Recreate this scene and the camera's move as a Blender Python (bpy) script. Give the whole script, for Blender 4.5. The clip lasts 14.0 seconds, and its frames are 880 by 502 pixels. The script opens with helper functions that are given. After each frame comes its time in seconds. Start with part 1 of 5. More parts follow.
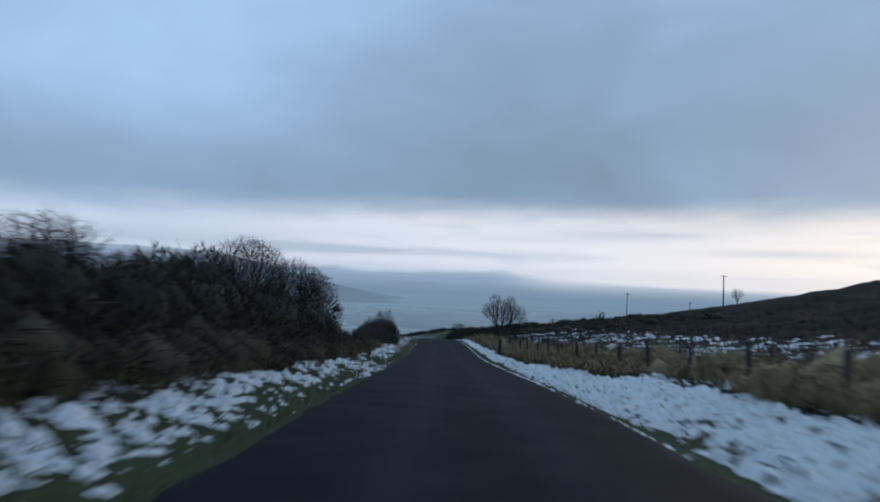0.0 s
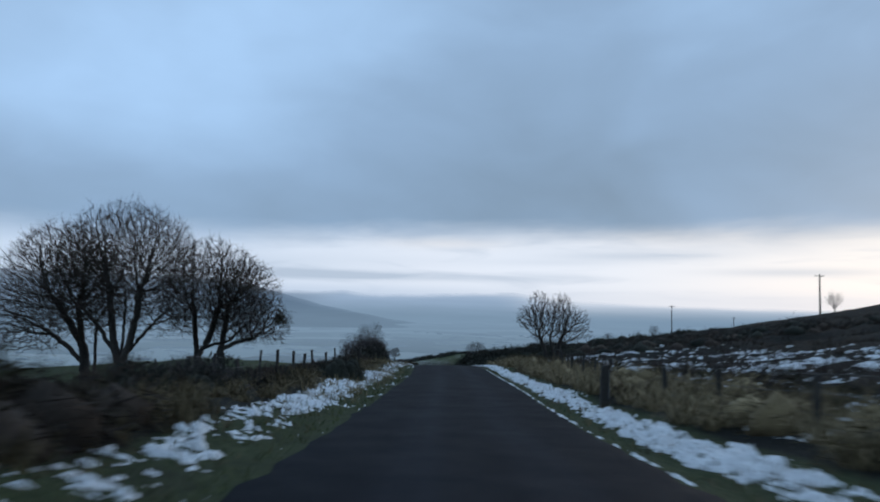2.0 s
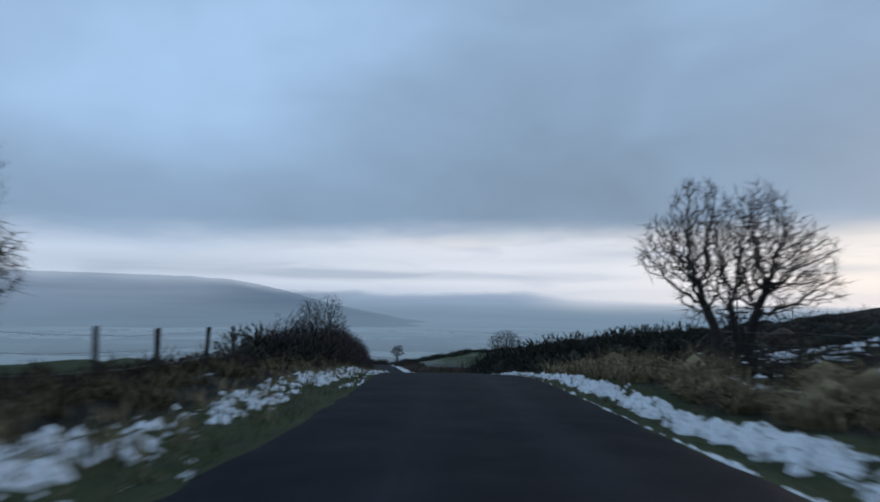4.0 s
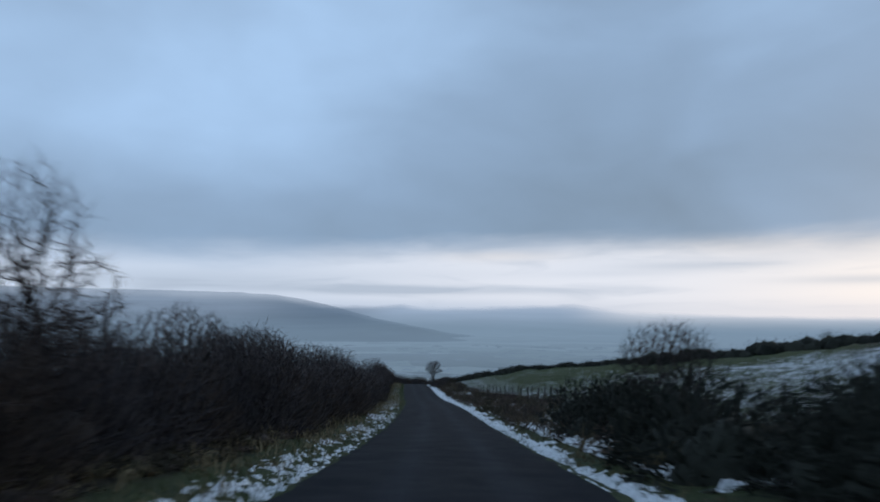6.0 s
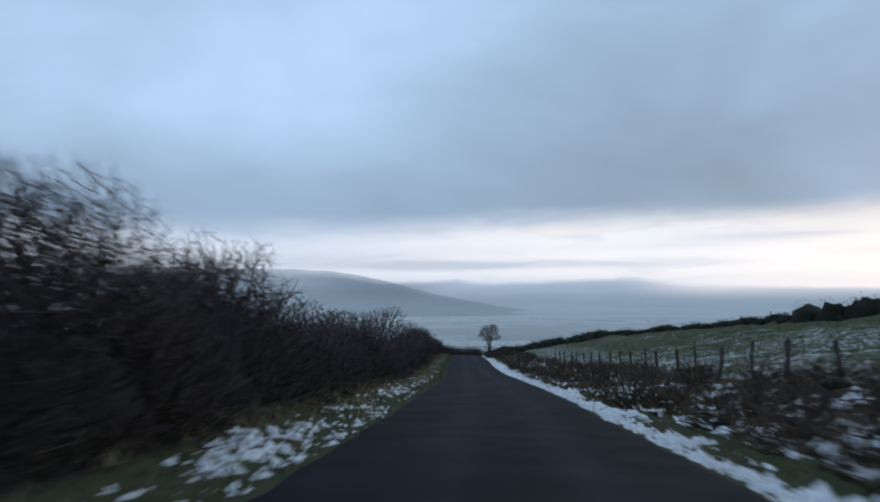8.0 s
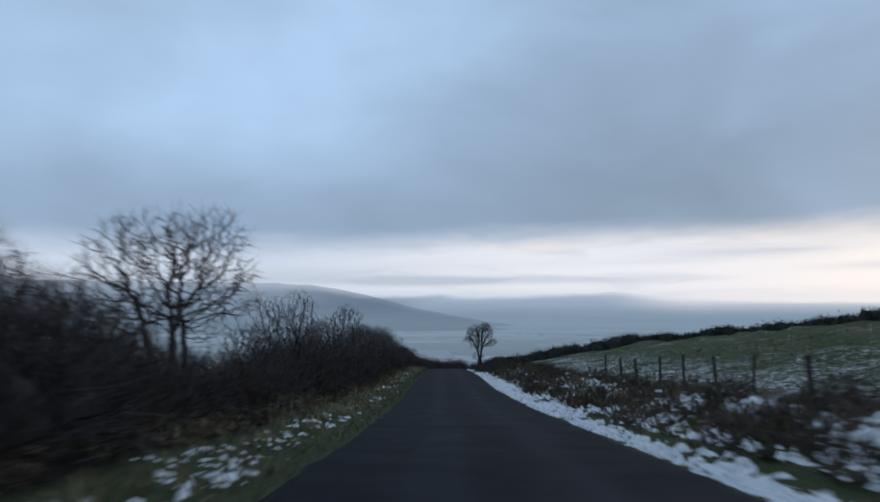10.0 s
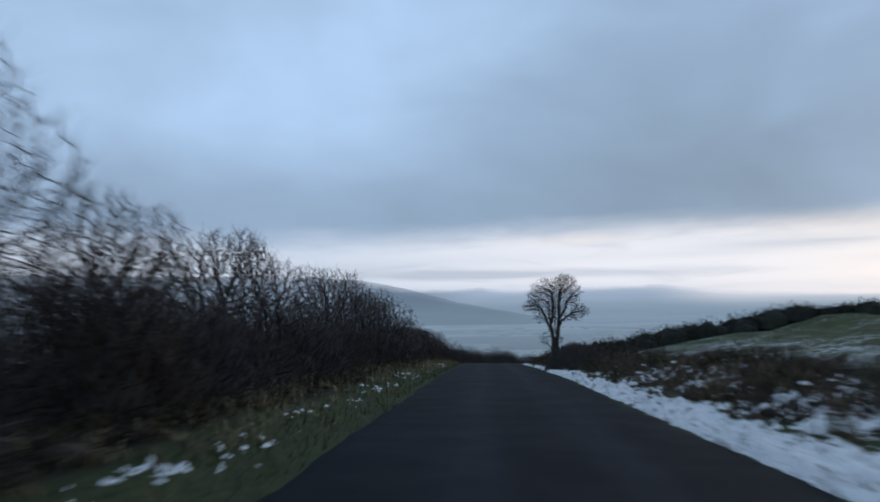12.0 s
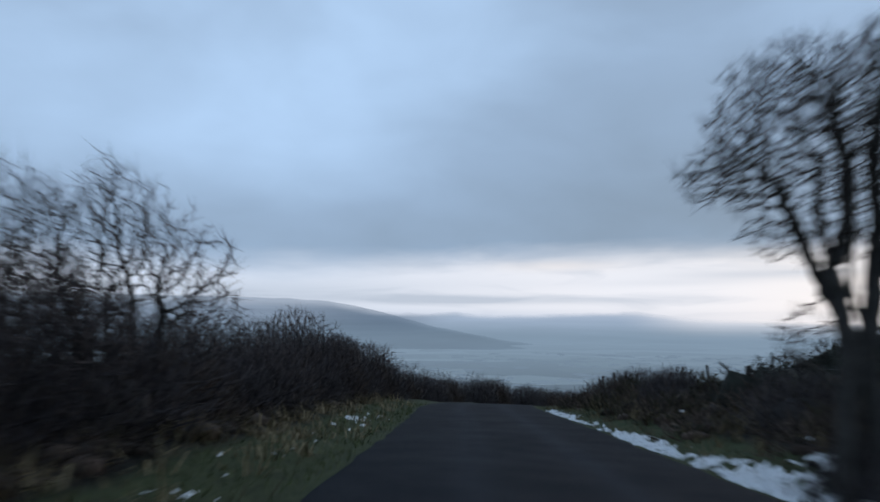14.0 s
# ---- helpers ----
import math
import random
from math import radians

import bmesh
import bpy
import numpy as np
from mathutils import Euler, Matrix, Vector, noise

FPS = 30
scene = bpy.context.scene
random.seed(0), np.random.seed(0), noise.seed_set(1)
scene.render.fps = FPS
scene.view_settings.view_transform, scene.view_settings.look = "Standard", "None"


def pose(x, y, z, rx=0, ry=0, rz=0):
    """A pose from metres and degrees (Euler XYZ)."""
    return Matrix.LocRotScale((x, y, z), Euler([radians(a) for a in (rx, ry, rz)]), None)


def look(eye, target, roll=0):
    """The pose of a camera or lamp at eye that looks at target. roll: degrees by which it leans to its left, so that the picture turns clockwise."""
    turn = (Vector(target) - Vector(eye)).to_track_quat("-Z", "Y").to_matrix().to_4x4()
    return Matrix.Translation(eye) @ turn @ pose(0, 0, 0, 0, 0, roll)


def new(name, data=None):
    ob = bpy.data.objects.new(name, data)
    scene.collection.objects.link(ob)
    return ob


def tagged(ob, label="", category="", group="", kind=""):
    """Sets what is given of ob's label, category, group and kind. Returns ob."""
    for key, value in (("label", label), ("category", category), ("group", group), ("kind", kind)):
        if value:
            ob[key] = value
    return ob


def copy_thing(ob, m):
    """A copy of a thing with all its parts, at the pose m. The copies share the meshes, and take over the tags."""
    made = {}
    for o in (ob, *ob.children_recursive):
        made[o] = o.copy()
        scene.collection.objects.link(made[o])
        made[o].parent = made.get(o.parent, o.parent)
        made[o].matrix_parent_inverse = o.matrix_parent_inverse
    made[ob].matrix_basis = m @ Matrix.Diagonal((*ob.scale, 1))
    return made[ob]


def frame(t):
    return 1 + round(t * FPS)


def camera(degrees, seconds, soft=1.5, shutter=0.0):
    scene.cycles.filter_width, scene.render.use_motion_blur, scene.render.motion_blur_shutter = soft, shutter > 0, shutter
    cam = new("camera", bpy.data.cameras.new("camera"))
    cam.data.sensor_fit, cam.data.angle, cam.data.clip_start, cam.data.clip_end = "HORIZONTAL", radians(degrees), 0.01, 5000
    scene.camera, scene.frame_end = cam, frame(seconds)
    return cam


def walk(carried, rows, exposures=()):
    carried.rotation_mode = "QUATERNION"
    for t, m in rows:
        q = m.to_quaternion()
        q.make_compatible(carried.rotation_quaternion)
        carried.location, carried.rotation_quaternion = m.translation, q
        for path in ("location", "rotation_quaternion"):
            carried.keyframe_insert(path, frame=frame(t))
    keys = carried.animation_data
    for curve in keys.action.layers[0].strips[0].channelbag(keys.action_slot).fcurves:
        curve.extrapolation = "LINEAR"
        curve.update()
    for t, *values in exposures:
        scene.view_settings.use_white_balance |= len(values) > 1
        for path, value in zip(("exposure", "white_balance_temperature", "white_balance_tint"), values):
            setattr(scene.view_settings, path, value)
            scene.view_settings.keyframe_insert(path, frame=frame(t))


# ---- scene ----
cam = camera(64.7, 14.0, soft=1.8, shutter=0.5)
# seconds, x, y, z, yaw, pitch, roll
PATH = [
    (0.00, 0.00, 0.00, 1.30, 0.00, 2.24, -2.30),
    (0.50, -0.13, 8.00, 0.74, -0.45, 4.13, -2.93),
    (1.00, 0.10, 16.06, 0.15, -0.20, 5.39, -1.48),
    (1.50, 0.08, 24.18, -0.64, -0.07, 5.87, -1.40),
    (2.00, 0.12, 32.40, -1.43, 0.76, 4.22, -1.27),
    (2.50, 0.15, 40.78, -2.16, 2.11, 3.37, -0.69),
    (3.00, 0.23, 49.21, -2.85, 2.09, 3.24, -1.59),
    (3.77, 0.27, 61.82, -3.79, 1.95, 3.79, -1.07),
    (4.53, 0.14, 74.45, -4.58, 1.40, 4.84, -0.34),
    (5.30, -0.15, 87.08, -5.23, 0.85, 5.90, 0.40),
    (5.50, -0.35, 90.46, -5.36, 2.51, 6.47, -1.38),
    (6.00, -0.72, 98.75, -5.99, 5.59, 5.29, -0.40),
    (6.50, -1.22, 106.39, -6.93, 6.35, 4.00, 0.82),
    (7.00, -1.96, 114.23, -7.94, 7.24, 2.78, -0.05),
    (7.50, -2.95, 122.21, -8.94, 10.18, 2.07, -0.87),
    (8.00, -4.04, 130.95, -9.85, 10.20, 3.28, 0.34),
    (8.77, -5.64, 143.43, -11.15, 9.80, 3.57, 0.40),
    (9.53, -7.31, 155.91, -12.40, 9.23, 4.13, 0.35),
    (10.30, -9.05, 168.38, -13.63, 8.65, 4.68, 0.30),
    (10.50, -9.58, 171.79, -13.96, 9.22, 4.75, 0.91),
    (11.00, -10.81, 180.66, -14.82, 10.69, 4.74, 2.19),
    (11.50, -12.13, 189.33, -15.63, 10.82, 4.32, 1.33),
    (12.00, -13.57, 197.96, -16.26, 12.14, 4.10, 0.65),
    (12.50, -14.75, 205.75, -16.72, 16.11, 7.97, 0.72),
    (12.70, -15.22, 208.94, -16.92, 14.91, 11.57, 0.72),
    (13.00, -15.91, 213.73, -17.23, 9.97, 8.41, 1.80),
    (13.50, -17.17, 221.20, -17.77, 9.72, 5.72, 0.29),
    (14.00, -18.47, 228.48, -18.26, 10.09, 6.07, -0.45),
]
EXPOSURES = [(0.0, 0.0, 6250, 8), (0.5, -0.24, 6200, 8), (1.0, 0.10, 6250, 8), (1.5, 0.11, 6250, 8), (2.0, 0.08, 6220, 7), (2.5, 0.0, 6250, 8), (3.0, 0.0, 6280, 8),
             (5.5, -0.08, 6400, 9), (6.0, 0.0, 6400, 9), (7.0, 0.1, 6500, 10), (7.5, 0.22, 6650, 10), (8.0, 0.24, 6700, 10), (10.5, 0.08, 6650, 10), (11.5, 0.08, 6620, 10), (12.5, 0.15, 6580, 10), (13.0, -0.05, 6550, 10), (13.5, 0.0, 6600, 10), (14.0, 0.14, 6650, 10)]
walk(cam, [(r[0], pose(r[1], r[2], r[3], 90 + r[5], r[6], r[4])) for r in PATH], EXPOSURES)

# ---- world: a cloudy winter dusk ----
SUN_BEARING, SUN_HEIGHT = radians(38), radians(9)     # to the right of +y, up
world = bpy.data.worlds.new("dusk_sky")
scene.world = world
world.use_nodes = True


class Nodes:
    """Short hand for a node tree."""

    def __init__(self, tree):
        self.t = tree
        tree.nodes.clear()

    def add(self, kind, **keys):
        n = self.t.nodes.new(kind)
        for key, value in keys.items():
            if key in n.inputs:
                self.put(n.inputs[key], value)
            elif key == "op":
                n.operation = value
            elif key == "blend":
                n.blend_type = value
            elif key == "dtype":
                n.data_type = value
        return n

    def put(self, socket, value):
        if isinstance(value, bpy.types.NodeSocket):
            self.t.links.new(value, socket)
        elif isinstance(value, tuple) and len(value) == 3 and socket.type == "RGBA":
            socket.default_value = (*value, 1)
        else:
            socket.default_value = value

    def math(self, op, a, b=0.0, c=0.0, clamp=False):
        n = self.t.nodes.new("ShaderNodeMath")
        n.operation, n.use_clamp = op, clamp
        for i, v in enumerate((a, b, c)):
            self.put(n.inputs[i], v)
        return n.outputs[0]

    def mix(self, f, a, b, blend="MIX"):
        n = self.t.nodes.new("ShaderNodeMix")
        n.data_type, n.blend_type = "RGBA", blend
        self.put(n.inputs[0], f), self.put(n.inputs[6], a), self.put(n.inputs[7], b)
        return n.outputs[2]

    def noise(self, vec, scale, detail=4.0, rough=0.55, distort=0.0):
        n = self.t.nodes.new("ShaderNodeTexNoise")
        if vec is not None:
            self.put(n.inputs["Vector"], vec)
        n.inputs["Scale"].default_value, n.inputs["Detail"].default_value = scale, detail
        n.inputs["Roughness"].default_value, n.inputs["Distortion"].default_value = rough, distort
        return n.outputs["Fac"]

    def ramp(self, f, stops):
        n = self.t.nodes.new("ShaderNodeValToRGB")
        self.put(n.inputs[0], f)
        e = n.color_ramp.elements
        while len(e) < len(stops):
            e.new(0.5)
        for el, (p, c) in zip(e, stops):
            el.position = p
            el.color = (*c, 1) if isinstance(c, tuple) else (c, c, c, 1)
        return n.outputs[0]

    def span(self, v, a, b, c=0.0, d=1.0):
        n = self.t.nodes.new("ShaderNodeMapRange")
        n.interpolation_type = "SMOOTHSTEP"
        for i, x in enumerate((v, a, b, c, d)):
            self.put(n.inputs[i], x)
        return n.outputs[0]

    def vec(self, x, y, z):
        n = self.t.nodes.new("ShaderNodeCombineXYZ")
        for i, v in enumerate((x, y, z)):
            self.put(n.inputs[i], v)
        return n.outputs[0]


def build_sky():
    w = Nodes(world.node_tree)
    co = w.add("ShaderNodeTexCoord").outputs["Generated"]
    x, y, z = w.add("ShaderNodeSeparateXYZ", Vector=co).outputs
    az = w.math("MULTIPLY", w.math("ARCTAN2", x, y), 57.296)
    el = w.math("MULTIPLY", w.math("ARCSINE", z), 57.296)

    def bank(a0, e0, wide, tall):
        """A soft-edged bank of cloud at a bearing and height, in degrees."""
        p = w.math("DIVIDE", w.math("SUBTRACT", az, a0), wide)
        q = w.math("DIVIDE", w.math("SUBTRACT", el, e0), tall)
        return w.math("POWER", 2.718, w.math("MULTIPLY", w.math("ADD", w.math("MULTIPLY", p, p), w.math("MULTIPLY", q, q)), -1.0))

    def total(first, *rest):
        for value, share in rest:
            first = w.math("ADD", first, w.math("MULTIPLY", value, share))
        return first

    # the cloud deck: thin and blue-white to the left, heavy and grey to the right and along its lower edge
    stretched = w.vec(x, y, w.math("MULTIPLY", z, 1.9))
    big = w.noise(stretched, 2.3, 3.0, 0.5, 0.5)
    mid = w.noise(stretched, 6.5, 4.0, 0.55, 0.35)
    light = w.math("MULTIPLY", w.span(az, 6.0, -24.0), w.span(el, 6.5, 15.0))
    cover = total(0.40, (light, 0.34), (w.math("SUBTRACT", big, 0.5), 0.85), (w.math("SUBTRACT", mid, 0.5), 0.26),
                  (bank(12.0, 9.5, 22.0, 5.0), -0.26), (bank(-21.0, 19.0, 9.0, 5.0), 0.16), (bank(-33.0, 15.5, 7.0, 4.0), 0.16),
                  (bank(-11.0, 26.0, 10.0, 5.0), 0.14), (bank(32.0, 22.0, 12.0, 8.0), 0.16), (bank(-27.0, 8.0, 12.0, 2.2), -0.08))
    cloud = w.ramp(cover, [(0.02, (0.216, 0.300, 0.414)), (0.45, (0.290, 0.412, 0.590)), (0.95, (0.422, 0.610, 0.882))])
    # gap of bright sky under the deck, warm towards the sun
    ragged = w.noise(w.vec(w.math("MULTIPLY", az, 0.055), w.math("MULTIPLY", el, 0.22), 0.0), 1.6, 4.0, 0.55, 0.3)
    edge = total(el, (w.math("SUBTRACT", ragged, 0.5), 2.2), (w.span(az, 2.0, -22.0), 0.7))
    gap = w.span(edge, 7.1, 3.8)
    warm = w.math("MINIMUM", total(w.span(az, 4.0, 34.0, 0.0, 0.5), (bank(22.0, 5.9, 11.0, 0.9), 0.5), (bank(-0.5, 4.9, 5.0, 0.5), 0.35)), 1.0)
    pale = w.mix(w.span(az, -30.0, 2.0), (0.62, 0.71, 0.86), (0.79, 0.82, 0.91))
    glow = w.mix(warm, pale, (1.03, 0.90, 0.80))
    streak = w.noise(w.vec(w.math("MULTIPLY", az, 0.05), w.math("MULTIPLY", el, 0.42), 3.0), 1.7, 4.0, 0.5, 0.6)
    veil = total(w.span(streak, 0.48, 0.74, 0.0, 0.42), (bank(15.0, 4.0, 7.0, 0.42), 0.55), (bank(26.5, 2.75, 6.0, 0.34), 0.5), (bank(9.0, 3.4, 6.0, 0.3), 0.2),
                 (bank(-8.0, 2.05, 15.0, 0.36), 0.62), (bank(-24.0, 2.6, 13.0, 0.9), 0.5), (bank(-6.0, 3.4, 12.0, 0.7), 0.16))
    glow = w.mix(w.math("MINIMUM", veil, 0.85), glow, (0.43, 0.505, 0.625))
    sky = w.mix(gap, cloud, glow)
    low = w.mix(w.span(az, -6.0, 16.0), (0.50, 0.585, 0.725), (0.70, 0.73, 0.81))
    sky = w.mix(w.span(el, 1.9, 0.5, 0.0, 0.75), sky, low)
    air = w.add("ShaderNodeTexSky")
    air.sky_type, air.sun_disc = "NISHITA", False
    air.sun_elevation, air.sun_rotation = SUN_HEIGHT, SUN_BEARING
    bg1 = w.add("ShaderNodeBackground", Color=air.outputs[0], Strength=0.003)
    bg2 = w.add("ShaderNodeBackground", Color=sky, Strength=0.96)
    add = w.add("ShaderNodeAddShader")
    w.t.links.new(bg1.outputs[0], add.inputs[0])
    w.t.links.new(bg2.outputs[0], add.inputs[1])
    out = w.add("ShaderNodeOutputWorld")
    w.t.links.new(add.outputs[0], out.inputs[0])


build_sky()
sun = new("sun", bpy.data.lights.new("sun", "SUN"))
sun.data.energy, sun.data.angle, sun.data.color = 0.5, radians(25), (1.0, 0.86, 0.74)
toward = Vector((math.sin(SUN_BEARING) * math.cos(SUN_HEIGHT), math.cos(SUN_BEARING) * math.cos(SUN_HEIGHT), math.sin(SUN_HEIGHT)))
sun.matrix_world = look(toward * 100, (0, 0, 0))

# ---- materials ----
def finish(w, colour, rough=0.9, bump=None, strength=0.4, distance=0.05, spec=0.3):
    b = w.add("ShaderNodeBsdfPrincipled")
    w.put(b.inputs["Base Color"], colour), w.put(b.inputs["Roughness"], rough)
    b.inputs["Specular IOR Level"].default_value = spec
    if bump is not None:
        n = w.add("ShaderNodeBump", Strength=strength, Distance=distance, Height=bump)
        w.t.links.new(n.outputs[0], b.inputs["Normal"])
    out = w.add("ShaderNodeOutputMaterial")
    w.t.links.new(b.outputs[0], out.inputs[0])
    return b


def material(name):
    m = bpy.data.materials.new(name)
    m.use_nodes = True
    return m, Nodes(m.node_tree)


def twig_material(name, dark, light, scale=6.0):
    m, w = material(name)
    pos = w.add("ShaderNodeNewGeometry")
    f = w.noise(pos.outputs["Position"], scale, 4.0)
    rnd = w.math("ADD", w.math("MULTIPLY", f, 0.7), w.math("MULTIPLY", pos.outputs["Random Per Island"], 0.45))
    finish(w, w.ramp(rnd, [(0.3, dark), (0.8, light)]), 0.9, f, 0.3, 0.01)
    return m


BARK = twig_material("bark", (0.020, 0.018, 0.016), (0.060, 0.054, 0.048))
TWIG = twig_material("bare_twig", (0.018, 0.014, 0.012), (0.055, 0.042, 0.036))
HAW = twig_material("hawthorn_twig", (0.030, 0.026, 0.027), (0.090, 0.075, 0.074))
BRACKEN = twig_material("dead_bramble", (0.019, 0.015, 0.013), (0.092, 0.065, 0.051))
GORSE = twig_material("gorse_spines", (0.011, 0.0125, 0.0095), (0.036, 0.038, 0.028))
# near-black colour for solid bush hearts, in place of the shade inside
SHADED_STEMS = twig_material("shaded_stems", (0.012, 0.011, 0.011), (0.030, 0.027, 0.026))
DOCK = twig_material("dead_dock", (0.026, 0.019, 0.016), (0.135, 0.094, 0.074))
OLIVE = twig_material("bramble_leaf", (0.012, 0.011, 0.006), (0.054, 0.046, 0.023))
STRAW = twig_material("dead_grass", (0.039, 0.030, 0.016), (0.182, 0.137, 0.071))
PALE = twig_material("pale_moor_grass", (0.069, 0.054, 0.029), (0.335, 0.260, 0.146))
GREEN = twig_material("verge_grass", (0.024, 0.033, 0.011), (0.096, 0.112, 0.040))
HEATHER = twig_material("heather_twig", (0.018, 0.014, 0.011), (0.066, 0.048, 0.036))
POSTWOOD = twig_material("weathered_post", (0.020, 0.018, 0.016), (0.060, 0.054, 0.048), 14.0)


def make_steel():
    m, w = material("galvanised_steel")
    f = w.noise(w.add("ShaderNodeTexCoord").outputs["Object"], 9.0)
    b = finish(w, w.ramp(f, [(0.3, (0.10, 0.105, 0.11)), (0.7, (0.20, 0.205, 0.21))]), 0.5)
    b.inputs["Metallic"].default_value = 0.7
    return m


STEEL = make_steel()


def make_wire():
    m, w = material("fence_wire")
    b = finish(w, (0.12, 0.12, 0.125), 0.5)
    b.inputs["Metallic"].default_value = 0.6
    return m


WIRE = make_wire()


def make_asphalt():
    m, w = material("worn_asphalt")
    uv = w.add("ShaderNodeUVMap").outputs[0]
    pos = w.add("ShaderNodeNewGeometry").outputs["Position"]
    sep = w.add("ShaderNodeSeparateXYZ", Vector=uv)
    u, v = sep.outputs[0], sep.outputs[1]
    grain = w.noise(pos, 55.0, 3.0, 0.7)
    patch = w.noise(pos, 0.35, 4.0, 0.6)
    along = w.noise(w.vec(w.math("MULTIPLY", u, 2.6), w.math("MULTIPLY", v, 0.06), 0.0), 1.0, 4.0, 0.6)
    wheel = w.math("ABSOLUTE", w.math("SUBTRACT", w.math("ABSOLUTE", w.math("SUBTRACT", u, 0.1)), 0.85))
    track = w.span(wheel, 0.62, 0.0)
    c = w.ramp(grain, [(0.25, (0.0036, 0.0046, 0.0068)), (0.75, (0.0092, 0.0114, 0.0162))])
    c = w.mix(w.span(patch, 0.4, 0.75, 0.0, 0.55), c, (0.0052, 0.0060, 0.0080))
    c = w.mix(w.math("MULTIPLY", track, w.span(along, 0.30, 0.70, 0.25, 0.65)), c, (0.021, 0.024, 0.031))
    damp = w.noise(pos, 0.9, 3.0, 0.6)
    rough = w.math("ADD", 0.62, w.math("MULTIPLY", damp, 0.3))
    finish(w, c, rough, grain, 0.5, 0.012, 0.06)
    return m


ASPHALT = make_asphalt()


def make_snow():
    m, w = material("old_snow")
    pos = w.add("ShaderNodeNewGeometry").outputs["Position"]
    f = w.noise(pos, 9.0, 5.0, 0.6)
    g = w.noise(pos, 2.3, 3.0, 0.6)
    c = w.ramp(f, [(0.25, (0.74, 0.76, 0.78)), (0.6, (0.89, 0.905, 0.92))])
    c = w.mix(w.span(g, 0.60, 0.75, 0.0, 0.3), c, (0.40, 0.38, 0.33))
    speck = w.noise(pos, 21.0, 4.0, 0.7)
    c = w.mix(w.span(speck, 0.585, 0.64, 0.0, 0.8), c, (0.05, 0.045, 0.025))
    worn = w.noise(pos, 4.6, 4.0, 0.65)
    c = w.mix(w.span(worn, 0.575, 0.64, 0.0, 0.75), c, (0.045, 0.050, 0.024))
    b = finish(w, c, 0.75, w.math("ADD", f, w.math("MULTIPLY", speck, 0.6)), 0.9, 0.07)
    b.inputs["Subsurface Weight"].default_value = 0.0
    return m


SNOW = make_snow()


def make_ground():
    """Rough moor and pasture; thin snow lies in drifts on it; the far plain is paled by haze added as emission."""
    m, w = material("moor_pasture_haze")
    pos = w.add("ShaderNodeNewGeometry").outputs["Position"]
    at = w.add("ShaderNodeAttribute")
    at.attribute_name = "cover"
    kind = w.add("ShaderNodeSeparateColor", Color=at.outputs["Color"]).outputs     # pasture, snow, far
    fine = w.noise(pos, 7.0, 5.0, 0.65)
    mid = w.noise(pos, 0.8, 5.0, 0.6)
    moor = w.ramp(fine, [(0.3, (0.0052, 0.0055, 0.0050)), (0.55, (0.0115, 0.0115, 0.0092)), (0.8, (0.029, 0.028, 0.019))])
    grass = w.ramp(fine, [(0.3, (0.028, 0.038, 0.015)), (0.7, (0.088, 0.106, 0.046))])
    base = w.mix(kind[0], moor, grass)
    base = w.mix(w.span(mid, 0.45, 0.7, 0.0, 0.5), base, (0.022, 0.021, 0.014))
    drift = w.noise(pos, 0.35, 5.0, 0.7, 0.3)
    amount = w.math("ADD", w.math("MULTIPLY", drift, 0.32), w.math("MULTIPLY", w.noise(pos, 5.2, 4.0, 0.75), 0.68))
    lim = w.math("SUBTRACT", 1.0, kind[1])
    snowy = w.span(w.math("SUBTRACT", amount, lim), -0.015, 0.03)
    c = w.mix(w.math("MULTIPLY", snowy, 0.86), base, (0.74, 0.77, 0.80))
    # fields of the plain
    vor = w.add("ShaderNodeTexVoronoi", Vector=pos, Scale=0.007, Randomness=0.95)
    fields = w.ramp(w.add("ShaderNodeSeparateColor", Color=vor.outputs["Color"]).outputs[0],
                    [(0.2, (0.02, 0.035, 0.025)), (0.5, (0.09, 0.12, 0.08)), (0.8, (0.29, 0.32, 0.29))])
    c = w.mix(kind[2], c, fields)
    b = w.add("ShaderNodeBsdfPrincipled")
    w.put(b.inputs["Base Color"], c)
    b.inputs["Roughness"].default_value, b.inputs["Specular IOR Level"].default_value = 0.95, 0.15
    bump = w.add("ShaderNodeBump", Strength=0.7, Distance=0.12, Height=w.math("ADD", fine, w.math("MULTIPLY", snowy, 0.5)))
    w.t.links.new(bump.outputs[0], b.inputs["Normal"])
    # blue haze glow on the far ground, stronger with distance
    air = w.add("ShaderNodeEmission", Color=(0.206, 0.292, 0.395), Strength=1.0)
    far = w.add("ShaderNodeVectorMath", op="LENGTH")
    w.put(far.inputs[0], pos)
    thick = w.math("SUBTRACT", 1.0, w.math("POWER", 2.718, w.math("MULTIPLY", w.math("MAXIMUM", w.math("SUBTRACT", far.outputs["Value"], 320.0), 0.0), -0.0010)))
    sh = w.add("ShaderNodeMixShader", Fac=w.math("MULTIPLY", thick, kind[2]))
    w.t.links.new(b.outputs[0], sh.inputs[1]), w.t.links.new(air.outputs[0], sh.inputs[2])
    out = w.add("ShaderNodeOutputMaterial")
    w.t.links.new(sh.outputs[0], out.inputs[0])
    return m


GROUND = make_ground()


